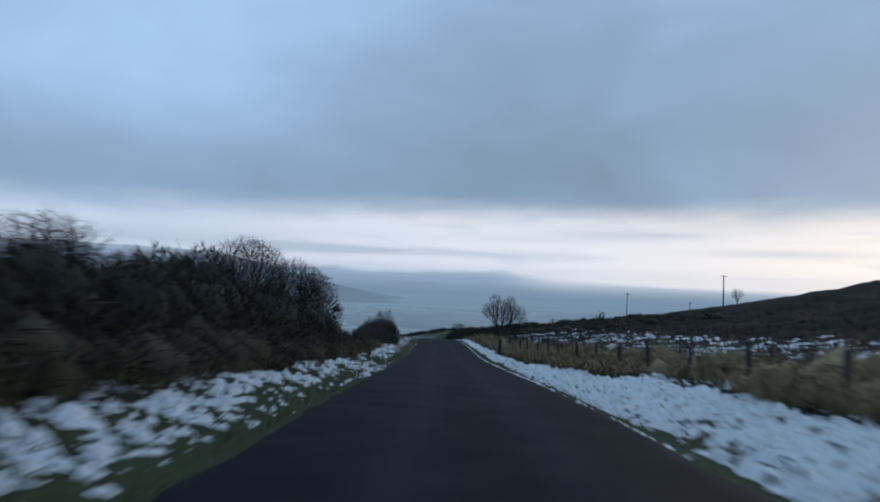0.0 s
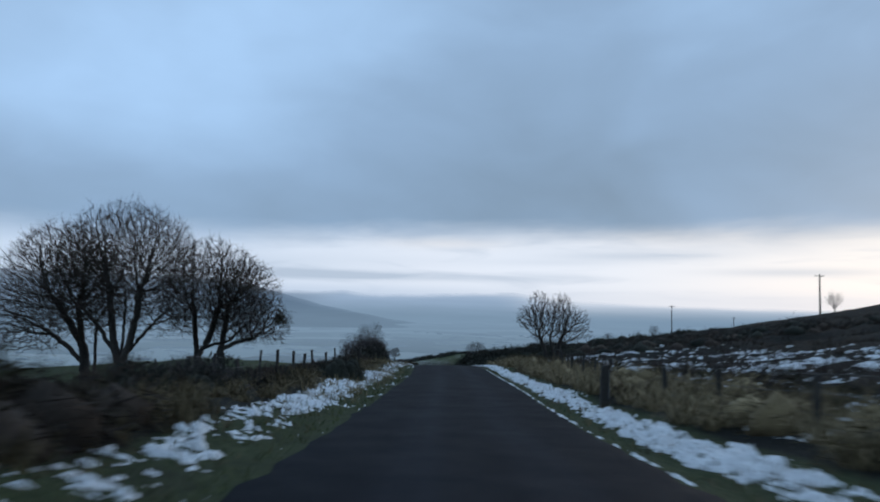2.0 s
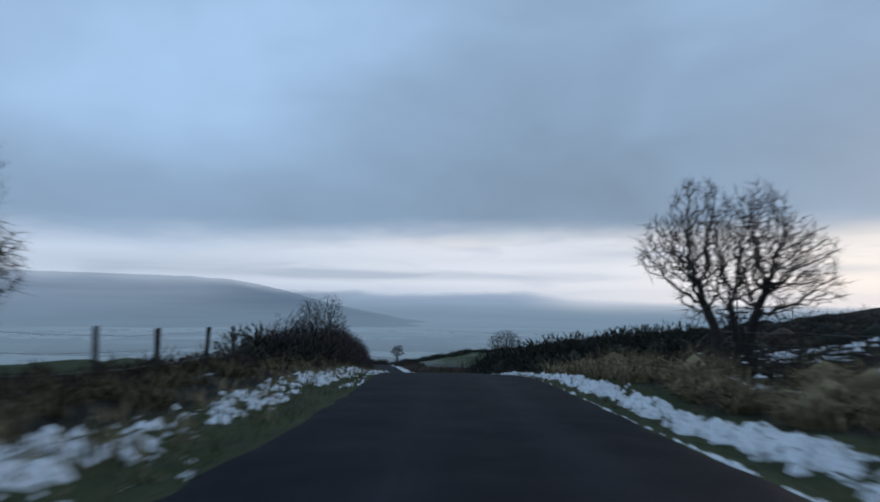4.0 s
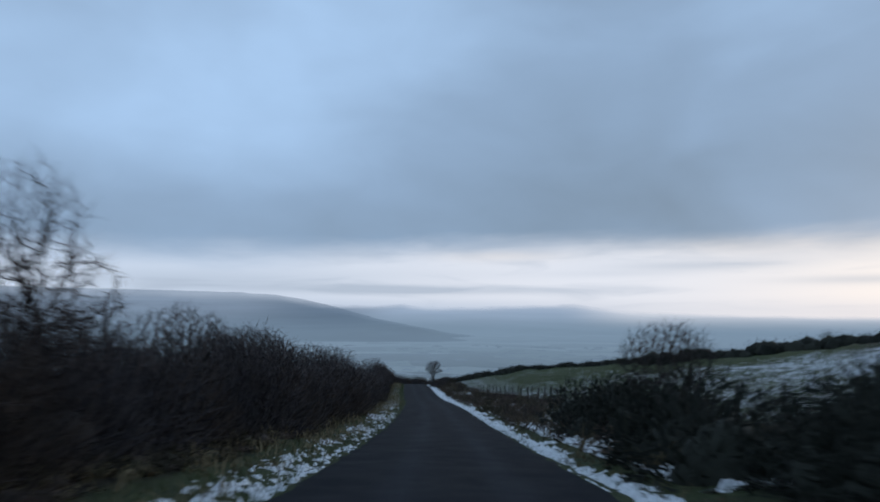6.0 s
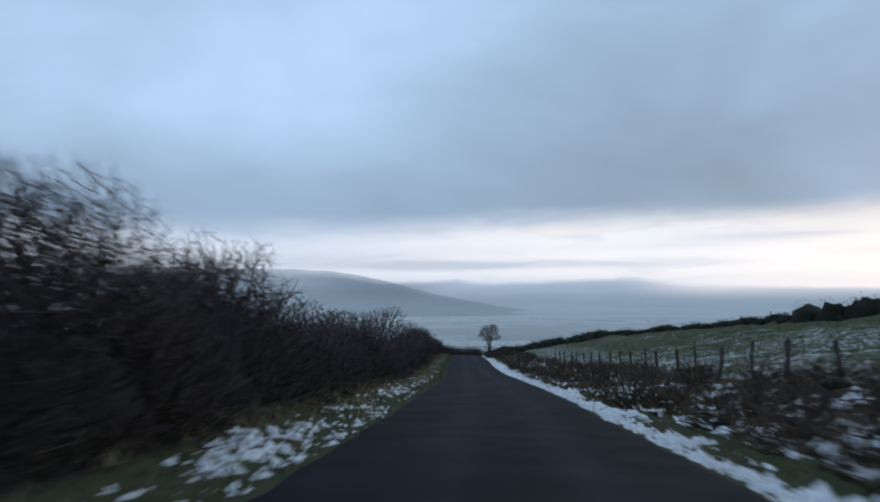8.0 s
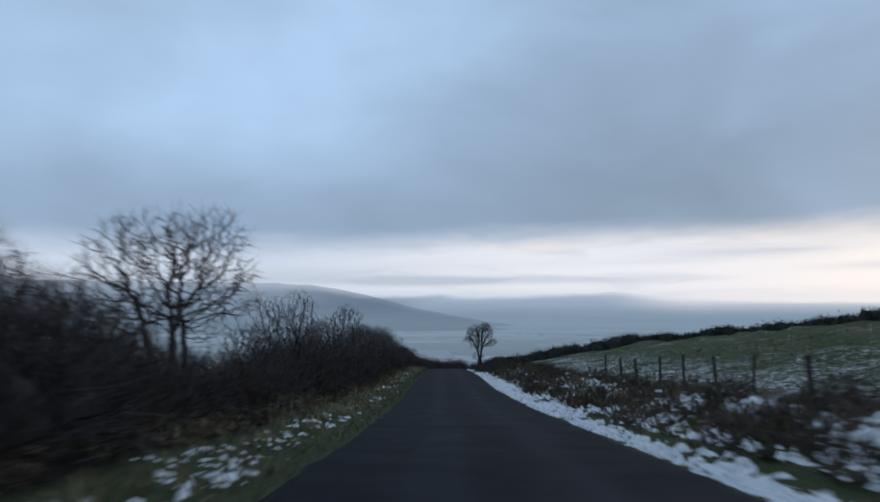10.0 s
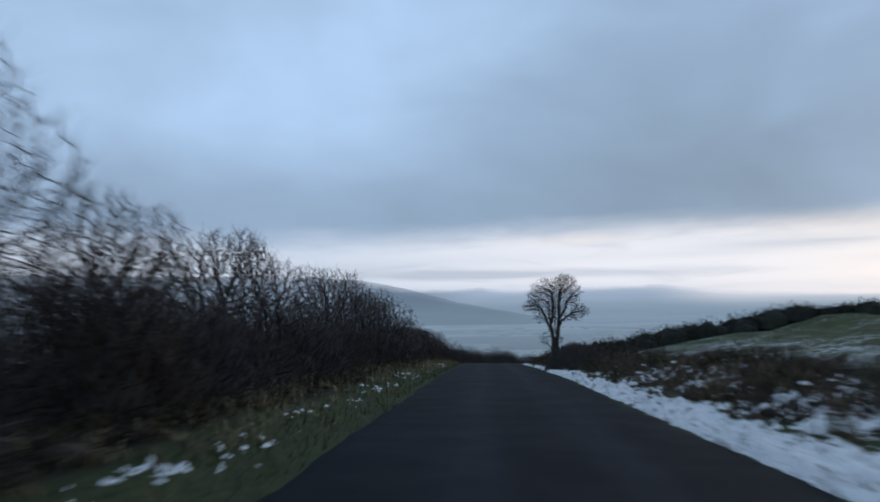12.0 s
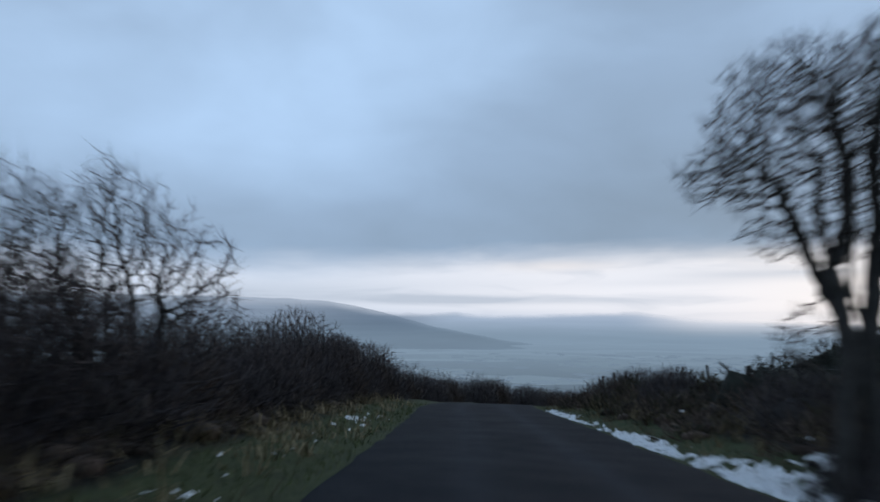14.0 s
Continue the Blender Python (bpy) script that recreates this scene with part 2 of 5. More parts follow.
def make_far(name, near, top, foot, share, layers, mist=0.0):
    """A distant hill; most of its light is haze put on as emitted colour."""
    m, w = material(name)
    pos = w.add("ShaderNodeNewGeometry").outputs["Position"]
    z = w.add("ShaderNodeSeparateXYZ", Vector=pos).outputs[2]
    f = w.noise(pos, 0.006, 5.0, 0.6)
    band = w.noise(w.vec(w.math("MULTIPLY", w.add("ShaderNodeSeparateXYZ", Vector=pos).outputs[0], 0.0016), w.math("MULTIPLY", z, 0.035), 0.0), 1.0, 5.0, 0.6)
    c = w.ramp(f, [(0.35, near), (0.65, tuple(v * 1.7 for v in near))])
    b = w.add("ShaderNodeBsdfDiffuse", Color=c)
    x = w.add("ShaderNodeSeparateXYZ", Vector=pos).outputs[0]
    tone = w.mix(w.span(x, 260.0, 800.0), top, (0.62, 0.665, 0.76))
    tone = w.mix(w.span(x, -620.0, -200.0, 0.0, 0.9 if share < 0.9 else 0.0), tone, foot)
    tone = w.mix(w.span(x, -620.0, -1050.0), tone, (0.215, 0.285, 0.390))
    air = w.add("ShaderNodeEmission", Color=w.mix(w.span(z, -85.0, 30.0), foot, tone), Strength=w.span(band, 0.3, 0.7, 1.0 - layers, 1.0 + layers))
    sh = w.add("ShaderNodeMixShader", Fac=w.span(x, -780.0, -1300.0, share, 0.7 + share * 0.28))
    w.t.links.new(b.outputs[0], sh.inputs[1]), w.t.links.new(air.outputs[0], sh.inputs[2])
    # the crest thins to transparent in place of low cloud
    at = w.add("ShaderNodeAttribute")
    at.attribute_name = "mist"
    drift = w.noise(w.vec(w.math("MULTIPLY", x, 0.004), w.math("MULTIPLY", z, 0.012), 0.0), 1.0, 4.0, 0.55)
    lost = w.math("MULTIPLY", at.outputs["Fac"], w.span(drift, 0.25, 0.7, mist * 0.6, mist), clamp=True)
    mixed = w.add("ShaderNodeMixShader", Fac=lost)
    w.t.links.new(sh.outputs[0], mixed.inputs[1]), w.t.links.new(w.add("ShaderNodeBsdfTransparent").outputs[0], mixed.inputs[2])
    out = w.add("ShaderNodeOutputMaterial")
    w.t.links.new(mixed.outputs[0], out.inputs[0])
    return m


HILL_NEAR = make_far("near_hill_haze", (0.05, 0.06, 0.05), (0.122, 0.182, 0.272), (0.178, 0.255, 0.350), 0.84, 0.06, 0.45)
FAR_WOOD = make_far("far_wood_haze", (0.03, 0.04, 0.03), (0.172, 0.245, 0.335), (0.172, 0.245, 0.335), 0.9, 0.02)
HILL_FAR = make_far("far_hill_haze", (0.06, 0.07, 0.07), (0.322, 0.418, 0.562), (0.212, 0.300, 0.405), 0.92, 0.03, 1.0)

# ---- the lie of the land ----
# road centre line: y, x, z, half width
ROAD = [(-60, 0.36, 4.00, 2.51), (-20, 0.36, 1.38, 2.50), (0, 0.39, -0.02, 2.47), (16, 0.49, -1.26, 2.45), (32, 0.52, -2.72, 2.47),
        (48, 0.43, -4.05, 2.52), (62, 0.51, -4.98, 2.58), (76, 0.45, -5.86, 2.58), (90, -0.05, -6.58, 2.57), (104, -1.08, -8.02, 2.52),
        (118, -2.42, -9.70, 2.54), (132, -3.90, -11.25, 2.53), (146, -5.53, -12.68, 2.55), (160, -7.26, -14.02, 2.59), (176, -9.45, -15.61, 2.56),
        (192, -11.96, -17.07, 2.55), (208, -14.52, -18.20, 2.54), (226, -17.15, -19.33, 2.53), (245, -19.96, -20.72, 2.52), (265, -22.63, -22.33, 2.52),
        (282, -22.0, -24.3, 2.52), (300, -16.5, -26.5, 2.52), (330, 0.0, -30.88, 2.52), (400, 44.0, -41.69, 2.52)]
RY, RX, RZ, RW = (np.array(c, float) for c in zip(*ROAD))


def slopes(k, v):
    d = np.diff(v) / np.diff(k)
    m = np.empty_like(v)
    m[1:-1] = (d[:-1] * np.diff(k)[1:] + d[1:] * np.diff(k)[:-1]) / (np.diff(k)[1:] + np.diff(k)[:-1])
    m[0], m[-1] = d[0], d[-1]
    return m


MX, MZ = slopes(RY, RX), slopes(RY, RZ)


def glide(y, v, m):
    y = np.asarray(y, float)
    c = np.clip(y, RY[0], RY[-1])
    i = np.clip(np.searchsorted(RY, c) - 1, 0, len(RY) - 2)
    h = RY[i + 1] - RY[i]
    t = (c - RY[i]) / h
    out = ((2 * t**3 - 3 * t**2 + 1) * v[i] + (t**3 - 2 * t**2 + t) * h * m[i] + (3 * t**2 - 2 * t**3) * v[i + 1] + (t**3 - t**2) * h * m[i + 1])
    return out + np.where(y > RY[-1], (y - RY[-1]) * m[-1], 0) + np.where(y < RY[0], (y - RY[0]) * m[0], 0)


def road_x(y):
    return glide(y, RX, MX)


def road_z(y):
    return glide(y, RZ, MZ)


def wob(x, y, s, seed=0.0):
    """Cheap smooth noise of about +-1, wavelength about s."""
    a, b = np.asarray(x) * 6.283 / s + seed, np.asarray(y) * 6.283 / s + seed * 1.7
    return (np.sin(a + 1.3 * np.sin(b * 0.7 + 1.1)) + np.sin(b * 1.1 + 1.7 * np.sin(a * 0.6 + 0.4)) + np.sin((a + b) * 0.8 + 2.0)) / 3


def half(y):
    """Half the width of the asphalt."""
    return np.interp(y, RY, RW)


KY = np.array([-60, 40, 80, 100, 120, 160, 240, 300, 420], float)
RIGHT_RISE = np.array([.13, .13, .13, .14, .17, .17, .16, .17, .05])
UPPER_RISE = np.array([.13, .13, .13, .13, .13, .13, .10, .08, .05])
VALLEY = -92.0


def smooth(a, b, v):
    t = np.clip((v - a) / (b - a), 0, 1)
    return t * t * (3 - 2 * t)


def land(x, y):
    """Height of the ground."""
    x, y = np.asarray(x, float), np.asarray(y, float)
    u = (x - road_x(y)) * 0.99
    u = np.where(np.abs(u) < half(y), u * 2.4 / half(y), u + np.sign(u) * (2.4 - half(y)))
    z0 = road_z(y)
    g = np.interp(y, KY, RIGHT_RISE)
    right = np.clip(u - 3.0, 0, None)
    rise = 0.10 * np.clip(right, 0, 1.5) + g * np.clip(right - 1.5, 0, 21) + np.interp(y, KY, UPPER_RISE) * np.clip(right - 22.5, 0, None)
    rise = rise + np.interp(y, [184, 200, 256, 272], [0, 0.06, 0.06, 0]) * smooth(3.7, 5.0, u)
    rise = rise + 0.14 * np.clip(right - 58, 0, 60) * (1 - smooth(90, 170, y))
    rise = rise + 0.05 * np.clip(right - 28, 0, 34) * smooth(60, 110, y) * (1 - smooth(150, 220, y))
    rise = np.where(rise > 16, 16 + (rise - 16) * 0.2, rise)
    left = np.clip(-u - 3.0, 0, None)
    low = np.interp(y, [38, 52], [0.22, 0.10]) * np.clip(left, 0, 2.5) - 0.085 * np.clip(left - 4.0, 0, None)
    low = low - 0.75 * smooth(11, 17, left) * smooth(62, 76, y) * (1 - smooth(88, 102, y)) + 2.6 * smooth(10, 26, left) * smooth(95, 130, y) * (1 - smooth(195, 245, y))
    z = z0 + rise + low
    rough = smooth(2.6, 4.5, np.abs(u)) * 0.10 + smooth(6, 30, np.abs(u)) * 0.35
    z = z + rough * wob(x, y, 9.0) + 0.35 * rough * wob(x, y, 3.1, 2.0)
    z = z - 0.03 * (np.clip(np.abs(u) / 2.4, 0, 1.3)) ** 2 - 0.05 * smooth(2.38, 2.7, np.abs(u)) * (np.abs(u) < 3.2)
    far = np.hypot(x, y)
    z = z - 14 * smooth(320, 900, far) * (u > 0)
    floor = VALLEY + 3.0 * wob(x, y, 700.0) + 1.2 * wob(x, y, 260.0, 3.0)
    return np.where(z > floor + 6, z, floor + 6 * np.exp((np.minimum(z, floor + 6) - floor - 6) / 6))


def spot(u, y):
    """World place of a point u metres right of the centre line."""
    x = float(road_x(y)) + u + math.copysign(float(half(y)) - 2.4, u)
    return Vector((x, y, float(land(x, y))))


def mesh_of(name, verts, faces, mat, smooth_shade=False, loops=None):
    """A mesh from arrays; faces of one size."""
    me = bpy.data.meshes.new(name)
    verts, faces = np.asarray(verts, np.float32).reshape(-1, 3), np.asarray(faces, np.int32)
    n, k = faces.shape
    me.vertices.add(len(verts)), me.vertices.foreach_set("co", verts.ravel())
    me.loops.add(n * k), me.loops.foreach_set("vertex_index", faces.ravel())
    me.polygons.add(n), me.polygons.foreach_set("loop_start", np.arange(n, dtype=np.int32) * k)
    if smooth_shade:
        me.polygons.foreach_set("use_smooth", np.ones(n, bool))
    me.update(calc_edges=True)
    if mat:
        me.materials.append(mat)
    return me


def grid_faces(rows, cols):
    i = np.arange(rows - 1)[:, None] * cols + np.arange(cols - 1)[None, :]
    return np.stack([i, i + 1, i + cols + 1, i + cols], -1).reshape(-1, 4)


def spaced(parts):
    """Joined steps: (from, to, count) one after another."""
    return np.unique(np.concatenate([np.linspace(a, b, n) for a, b, n in parts]))


def build_ground():
    us = spaced([(-3600, -700, 14), (-700, -150, 14), (-150, -40, 16), (-40, -12, 16), (-12, -2.42, 22), (-2.42, 2.42, 4), (2.42, 12, 22),
                 (12, 60, 36), (60, 200, 30), (200, 800, 14), (800, 3600, 14)])
    ys = spaced([(-300, -30, 20), (-30, 300, 260), (300, 700, 40), (700, 4700, 50)])
    yy, uu = np.meshgrid(ys, us, indexing="ij")
    bend = road_x(np.clip(yy, -60, 400))
    xx = bend + np.where(np.abs(uu) < 2.4, uu * half(yy) / 2.4, uu + np.sign(uu) * (half(yy) - 2.4))
    zz = land(xx, yy)
    inside = np.abs(uu) < 2.40
    zz = zz - np.where(inside, 0.05, 0.0)
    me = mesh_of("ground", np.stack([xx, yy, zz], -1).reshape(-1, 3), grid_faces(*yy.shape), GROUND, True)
    open_field = smooth(118, 125, yy) * (1 - smooth(-4, 4, uu - 14 - np.clip(yy - 122, 0, 400) * 0.6))
    pasture = np.where(uu > 0, smooth(7.5, 9.5, uu) * open_field, smooth(11, 15, -uu) * 0.85)
    verge = (np.abs(uu) < 4.6) & (np.abs(uu) > 2.3)
    pasture = np.where(verge, 0.75, pasture)
    snowy = np.where(uu > 0, (0.31 + 0.115 * smooth(95, 116, yy)) * smooth(4.4, 6.5, uu) - 0.08 * smooth(18, 36, uu), 0.38 * smooth(5, 9, -uu))
    snowy = np.where((uu > 8) & (yy > 114) & (open_field > 0.3), 0.482 - 0.062 * smooth(145, 205, yy) + 0.055 * (1 - smooth(9, 17, uu)) * smooth(150, 190, yy) - 0.10 * smooth(22, 44, uu) * smooth(150, 190, yy) + 0.05 * smooth(15, 35, uu) * (1 - smooth(180, 220, yy)), snowy)
    snowy = snowy + (0.33 - snowy) * smooth(14, 30, uu + 3 * wob(xx, yy, 17.0)) * (1 - smooth(112, 122, yy)) * (uu > 0)
    snowy = np.where(uu < -12, 0.36, snowy)
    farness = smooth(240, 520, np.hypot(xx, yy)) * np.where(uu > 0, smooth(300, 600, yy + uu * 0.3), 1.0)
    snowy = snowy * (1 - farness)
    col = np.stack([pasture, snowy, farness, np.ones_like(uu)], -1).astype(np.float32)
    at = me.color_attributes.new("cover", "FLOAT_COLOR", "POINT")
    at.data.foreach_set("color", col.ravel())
    tagged(new("ground", me), "snow-dusted moor and pasture falling to a plain with painted haze", "ground", kind="structure")


def build_road():
    us = np.array([-2.6, -2.42, -2.2, -1.2, 0, 1.2, 2.2, 2.42, 2.6])
    ys = np.arange(-60, 400, 0.8)
    yy, uu = np.meshgrid(ys, us, indexing="ij")
    ragged = 0.10 * wob(yy, yy * 0 + 3, 1.9) + 0.06 * wob(yy, yy * 0, 0.7, 1.0)
    xx = road_x(yy) + uu * half(yy) / 2.42 + np.where(np.abs(uu) > 2.3, ragged * np.sign(uu), 0)
    zz = road_z(yy) - 0.03 * (uu / 2.4) ** 2 - np.where(np.abs(uu) > 2.5, 0.12, 0) + 0.012
    me = mesh_of("road", np.stack([xx, yy, zz], -1).reshape(-1, 3), grid_faces(*yy.shape), ASPHALT, True)
    uv = me.uv_layers.new(name="lane")
    flat = np.stack([uu, yy], -1).reshape(-1, 2)
    idx = np.empty(len(me.loops), np.int32)
    me.loops.foreach_get("vertex_index", idx)
    uv.data.foreach_set("uv", flat[idx].astype(np.float32).ravel())
    tagged(new("road", me), "narrow unmarked country road of dark worn asphalt", "road", kind="structure")


def hill(name, label, mat, r0, r1, crest, step=0.25):
    """A hill round the viewer: crest holds bearing (degrees, right of +y) and height of the skyline (degrees)."""
    b = np.arange(crest[0][0], crest[-1][0] + 1e-6, step)
    top = np.interp(b, [c[0] for c in crest], [c[1] for c in crest])
    for _ in range(4):
        top[1:-1] = (top[:-2] + 2 * top[1:-1] + top[2:]) / 4
    rows, veil = [], []
    for f in np.concatenate([np.linspace(0, 0.84, 10), np.linspace(0.86, 1, 9)]):
        r = r0 + (r1 - r0) * f
        h = np.tan(np.radians(top)) * r1
        rise = f ** 1.3
        x, y = r * np.sin(np.radians(b)), r * np.cos(np.radians(b)) + 100
        z = (VALLEY - 6) + (h - VALLEY + 6) * rise + (1 - rise) * rise * 30 * wob(x, y, 500.0) + 1.2 * rise * wob(x, y, 130.0)
        rows.append(np.stack([x, y, z], -1))
        veil.append(smooth(0.80, 1.0, f) + 0 * x)
    v = np.array(rows)
    me = mesh_of(name, v.reshape(-1, 3), grid_faces(*v.shape[:2]), mat, True)
    me.attributes.new("mist", "FLOAT", "POINT").data.foreach_set("value", np.array(veil, np.float32).ravel())
    return tagged(new(name, me), label, "hill", kind="structure")


build_ground()
build_road()
hill("backdrop_ridge", "pale far ridge, its haze painted on as glow", HILL_FAR, 3300, 4600,
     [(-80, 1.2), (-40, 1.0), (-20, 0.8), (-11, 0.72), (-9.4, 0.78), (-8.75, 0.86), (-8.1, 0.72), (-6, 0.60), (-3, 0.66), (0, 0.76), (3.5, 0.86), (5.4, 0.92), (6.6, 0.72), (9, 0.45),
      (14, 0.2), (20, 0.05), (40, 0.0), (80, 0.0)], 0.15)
hill("backdrop_hill", "moorland hill behind the plain, painted grey-blue with haze", HILL_NEAR, 2100, 3000,
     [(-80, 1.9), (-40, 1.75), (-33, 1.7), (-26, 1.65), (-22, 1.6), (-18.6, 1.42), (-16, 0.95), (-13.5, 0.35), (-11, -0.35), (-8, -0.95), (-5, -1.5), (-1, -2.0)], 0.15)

# ---- tools for things ----
def place(x, y):
    return Vector((x, y, float(land(x, y))))


def thing(name, at, label, category, group="", kind="", turn=0.0, size=1.0):
    ob = new(name)
    ob.empty_display_size = 0.3
    ob.matrix_basis = Matrix.Translation(at) @ pose(0, 0, 0, 0, 0, turn) @ Matrix.Scale(size, 4)
    return tagged(ob, label, category, group, kind)


def part(name, me, parent, label=""):
    """One mesh under a thing or a part."""
    ob = new(name, me)
    ob.parent = parent
    return tagged(ob, label)


def joined(name, bm, mat):
    me = bpy.data.meshes.new(name)
    bm.to_mesh(me)
    bm.free()
    me.materials.append(mat)
    return me


def fbm(x, y, s, octaves=4, seed=0):
    """Value noise of about 0 to 1, largest wavelength s."""
    x, y = np.asarray(x, float) / s, np.asarray(y, float) / s
    total, amp, norm = np.zeros_like(x + y), 1.0, 0.0
    for k in range(octaves):
        xi, yi = np.floor(x), np.floor(y)
        fx, fy = x - xi, y - yi
        fx, fy = fx * fx * (3 - 2 * fx), fy * fy * (3 - 2 * fy)

        def lattice(a, b):
            h = np.sin(a * 127.1 + b * 311.7 + (seed + k) * 74.7) * 43758.5453
            return h - np.floor(h)

        v = (lattice(xi, yi) * (1 - fx) + lattice(xi + 1, yi) * fx) * (1 - fy) + (lattice(xi, yi + 1) * (1 - fx) + lattice(xi + 1, yi + 1) * fx) * fy
        total, norm = total + v * amp, norm + amp
        x, y, amp = x * 2.03 + 5.3, y * 2.03 + 1.7, amp * 0.55
    return total / norm


def unit(v):
    return v / np.maximum(np.linalg.norm(v, axis=-1, keepdims=True), 1e-9)


def tubes(lines, r0, r1, sides, each=None):
    """Tapered tubes round lines: verts, quads."""
    b, n, _ = lines.shape
    tan = np.empty_like(lines)
    tan[:, 1:-1] = lines[:, 2:] - lines[:, :-2]
    tan[:, 0], tan[:, -1] = lines[:, 1] - lines[:, 0], lines[:, -1] - lines[:, -2]
    tan = unit(tan)
    ref = np.where(np.abs(tan[..., 2:]) < 0.8, np.array([0, 0, 1.0]), np.array([1.0, 0, 0]))
    e1 = unit(np.cross(tan, ref))
    e2 = np.cross(tan, e1)
    w = np.linspace(0, 1, n)[None, :]
    rad = (r0[:, None] * (1 - w) + r1[:, None] * w if each is None else each)[:, :, None, None]
    a = np.arange(sides) * 2 * np.pi / sides
    v = lines[:, :, None, :] + rad * (np.cos(a)[:, None] * e1[:, :, None, :] + np.sin(a)[:, None] * e2[:, :, None, :])
    base = (np.arange(b) * n * sides)[:, None, None]
    row = (np.arange(n - 1) * sides)[None, :, None]
    s = np.arange(sides)[None, None, :]
    s2 = (s + 1) % sides
    q = np.stack([base + row + s, base + row + s2, base + row + sides + s2, base + row + sides + s], -1).reshape(-1, 4)
    return v.reshape(-1, 3), q


def split(v, q):
    """Quads as triangles."""
    return v, np.concatenate([q[:, [0, 1, 2]], q[:, [0, 2, 3]]])


def spikes(lines, r):
    """Three-sided pointed twigs."""
    tan = unit(lines[:, 1] - lines[:, 0])
    e1 = unit(np.cross(tan, np.array([0.31, 0.52, 0.8])))
    e2 = np.cross(tan, e1)
    ring = [lines[:, 0] + r[:, None] * (math.cos(a) * e1 + math.sin(a) * e2) for a in (0.0, 2.1, 4.2)]
    v = np.stack(ring + [lines[:, 1]], 1)
    b = (np.arange(len(lines)) * 4)[:, None]
    f = np.concatenate([b + np.array([[0, 1, 3]]), b + np.array([[1, 2, 3]]), b + np.array([[2, 0, 3]])])
    return v.reshape(-1, 3), f


def pile(pieces):
    """Joins (verts, faces) pairs."""
    vs, fs, n = [], [], 0
    for v, f in pieces:
        vs.append(v), fs.append(f + n)
        n += len(v)
    return np.concatenate(vs), np.concatenate(fs)


def clusters(rng, pts, k):
    """Splits points into k near groups."""
    mid = pts[rng.choice(len(pts), k, replace=False)]
    for _ in range(4):
        near = np.argmin(((pts[:, None] - mid[None]) ** 2).sum(-1), 1)
        mid = np.array([pts[near == j].mean(0) if (near == j).any() else mid[j] for j in range(k)])
    return [pts[near == j] for j in range(k) if (near == j).any()]


def crown_points(rng, n, lobes):
    """Tips of twigs, most of them near the outside of egg-shaped lobes: (x, y, z, rx, ry, rz, share)."""
    out = []
    total = sum(l[6] for l in lobes)
    for x, y, z, rx, ry, rz, share in lobes:
        m = int(n * share / total)
        d = unit(rng.normal(0, 1, (m, 3)))
        d[:, 2] = np.where(d[:, 2] < -0.8, -d[:, 2] * rng.uniform(0, 1, m), d[:, 2])
        r = rng.uniform(0.05, 1.0, m) ** 0.34 * (1 + 0.05 * rng.normal(0, 1, m))
        out.append(d * r[:, None] * np.array([rx, ry, rz]) + np.array([x, y, z]))
    return np.concatenate(out)


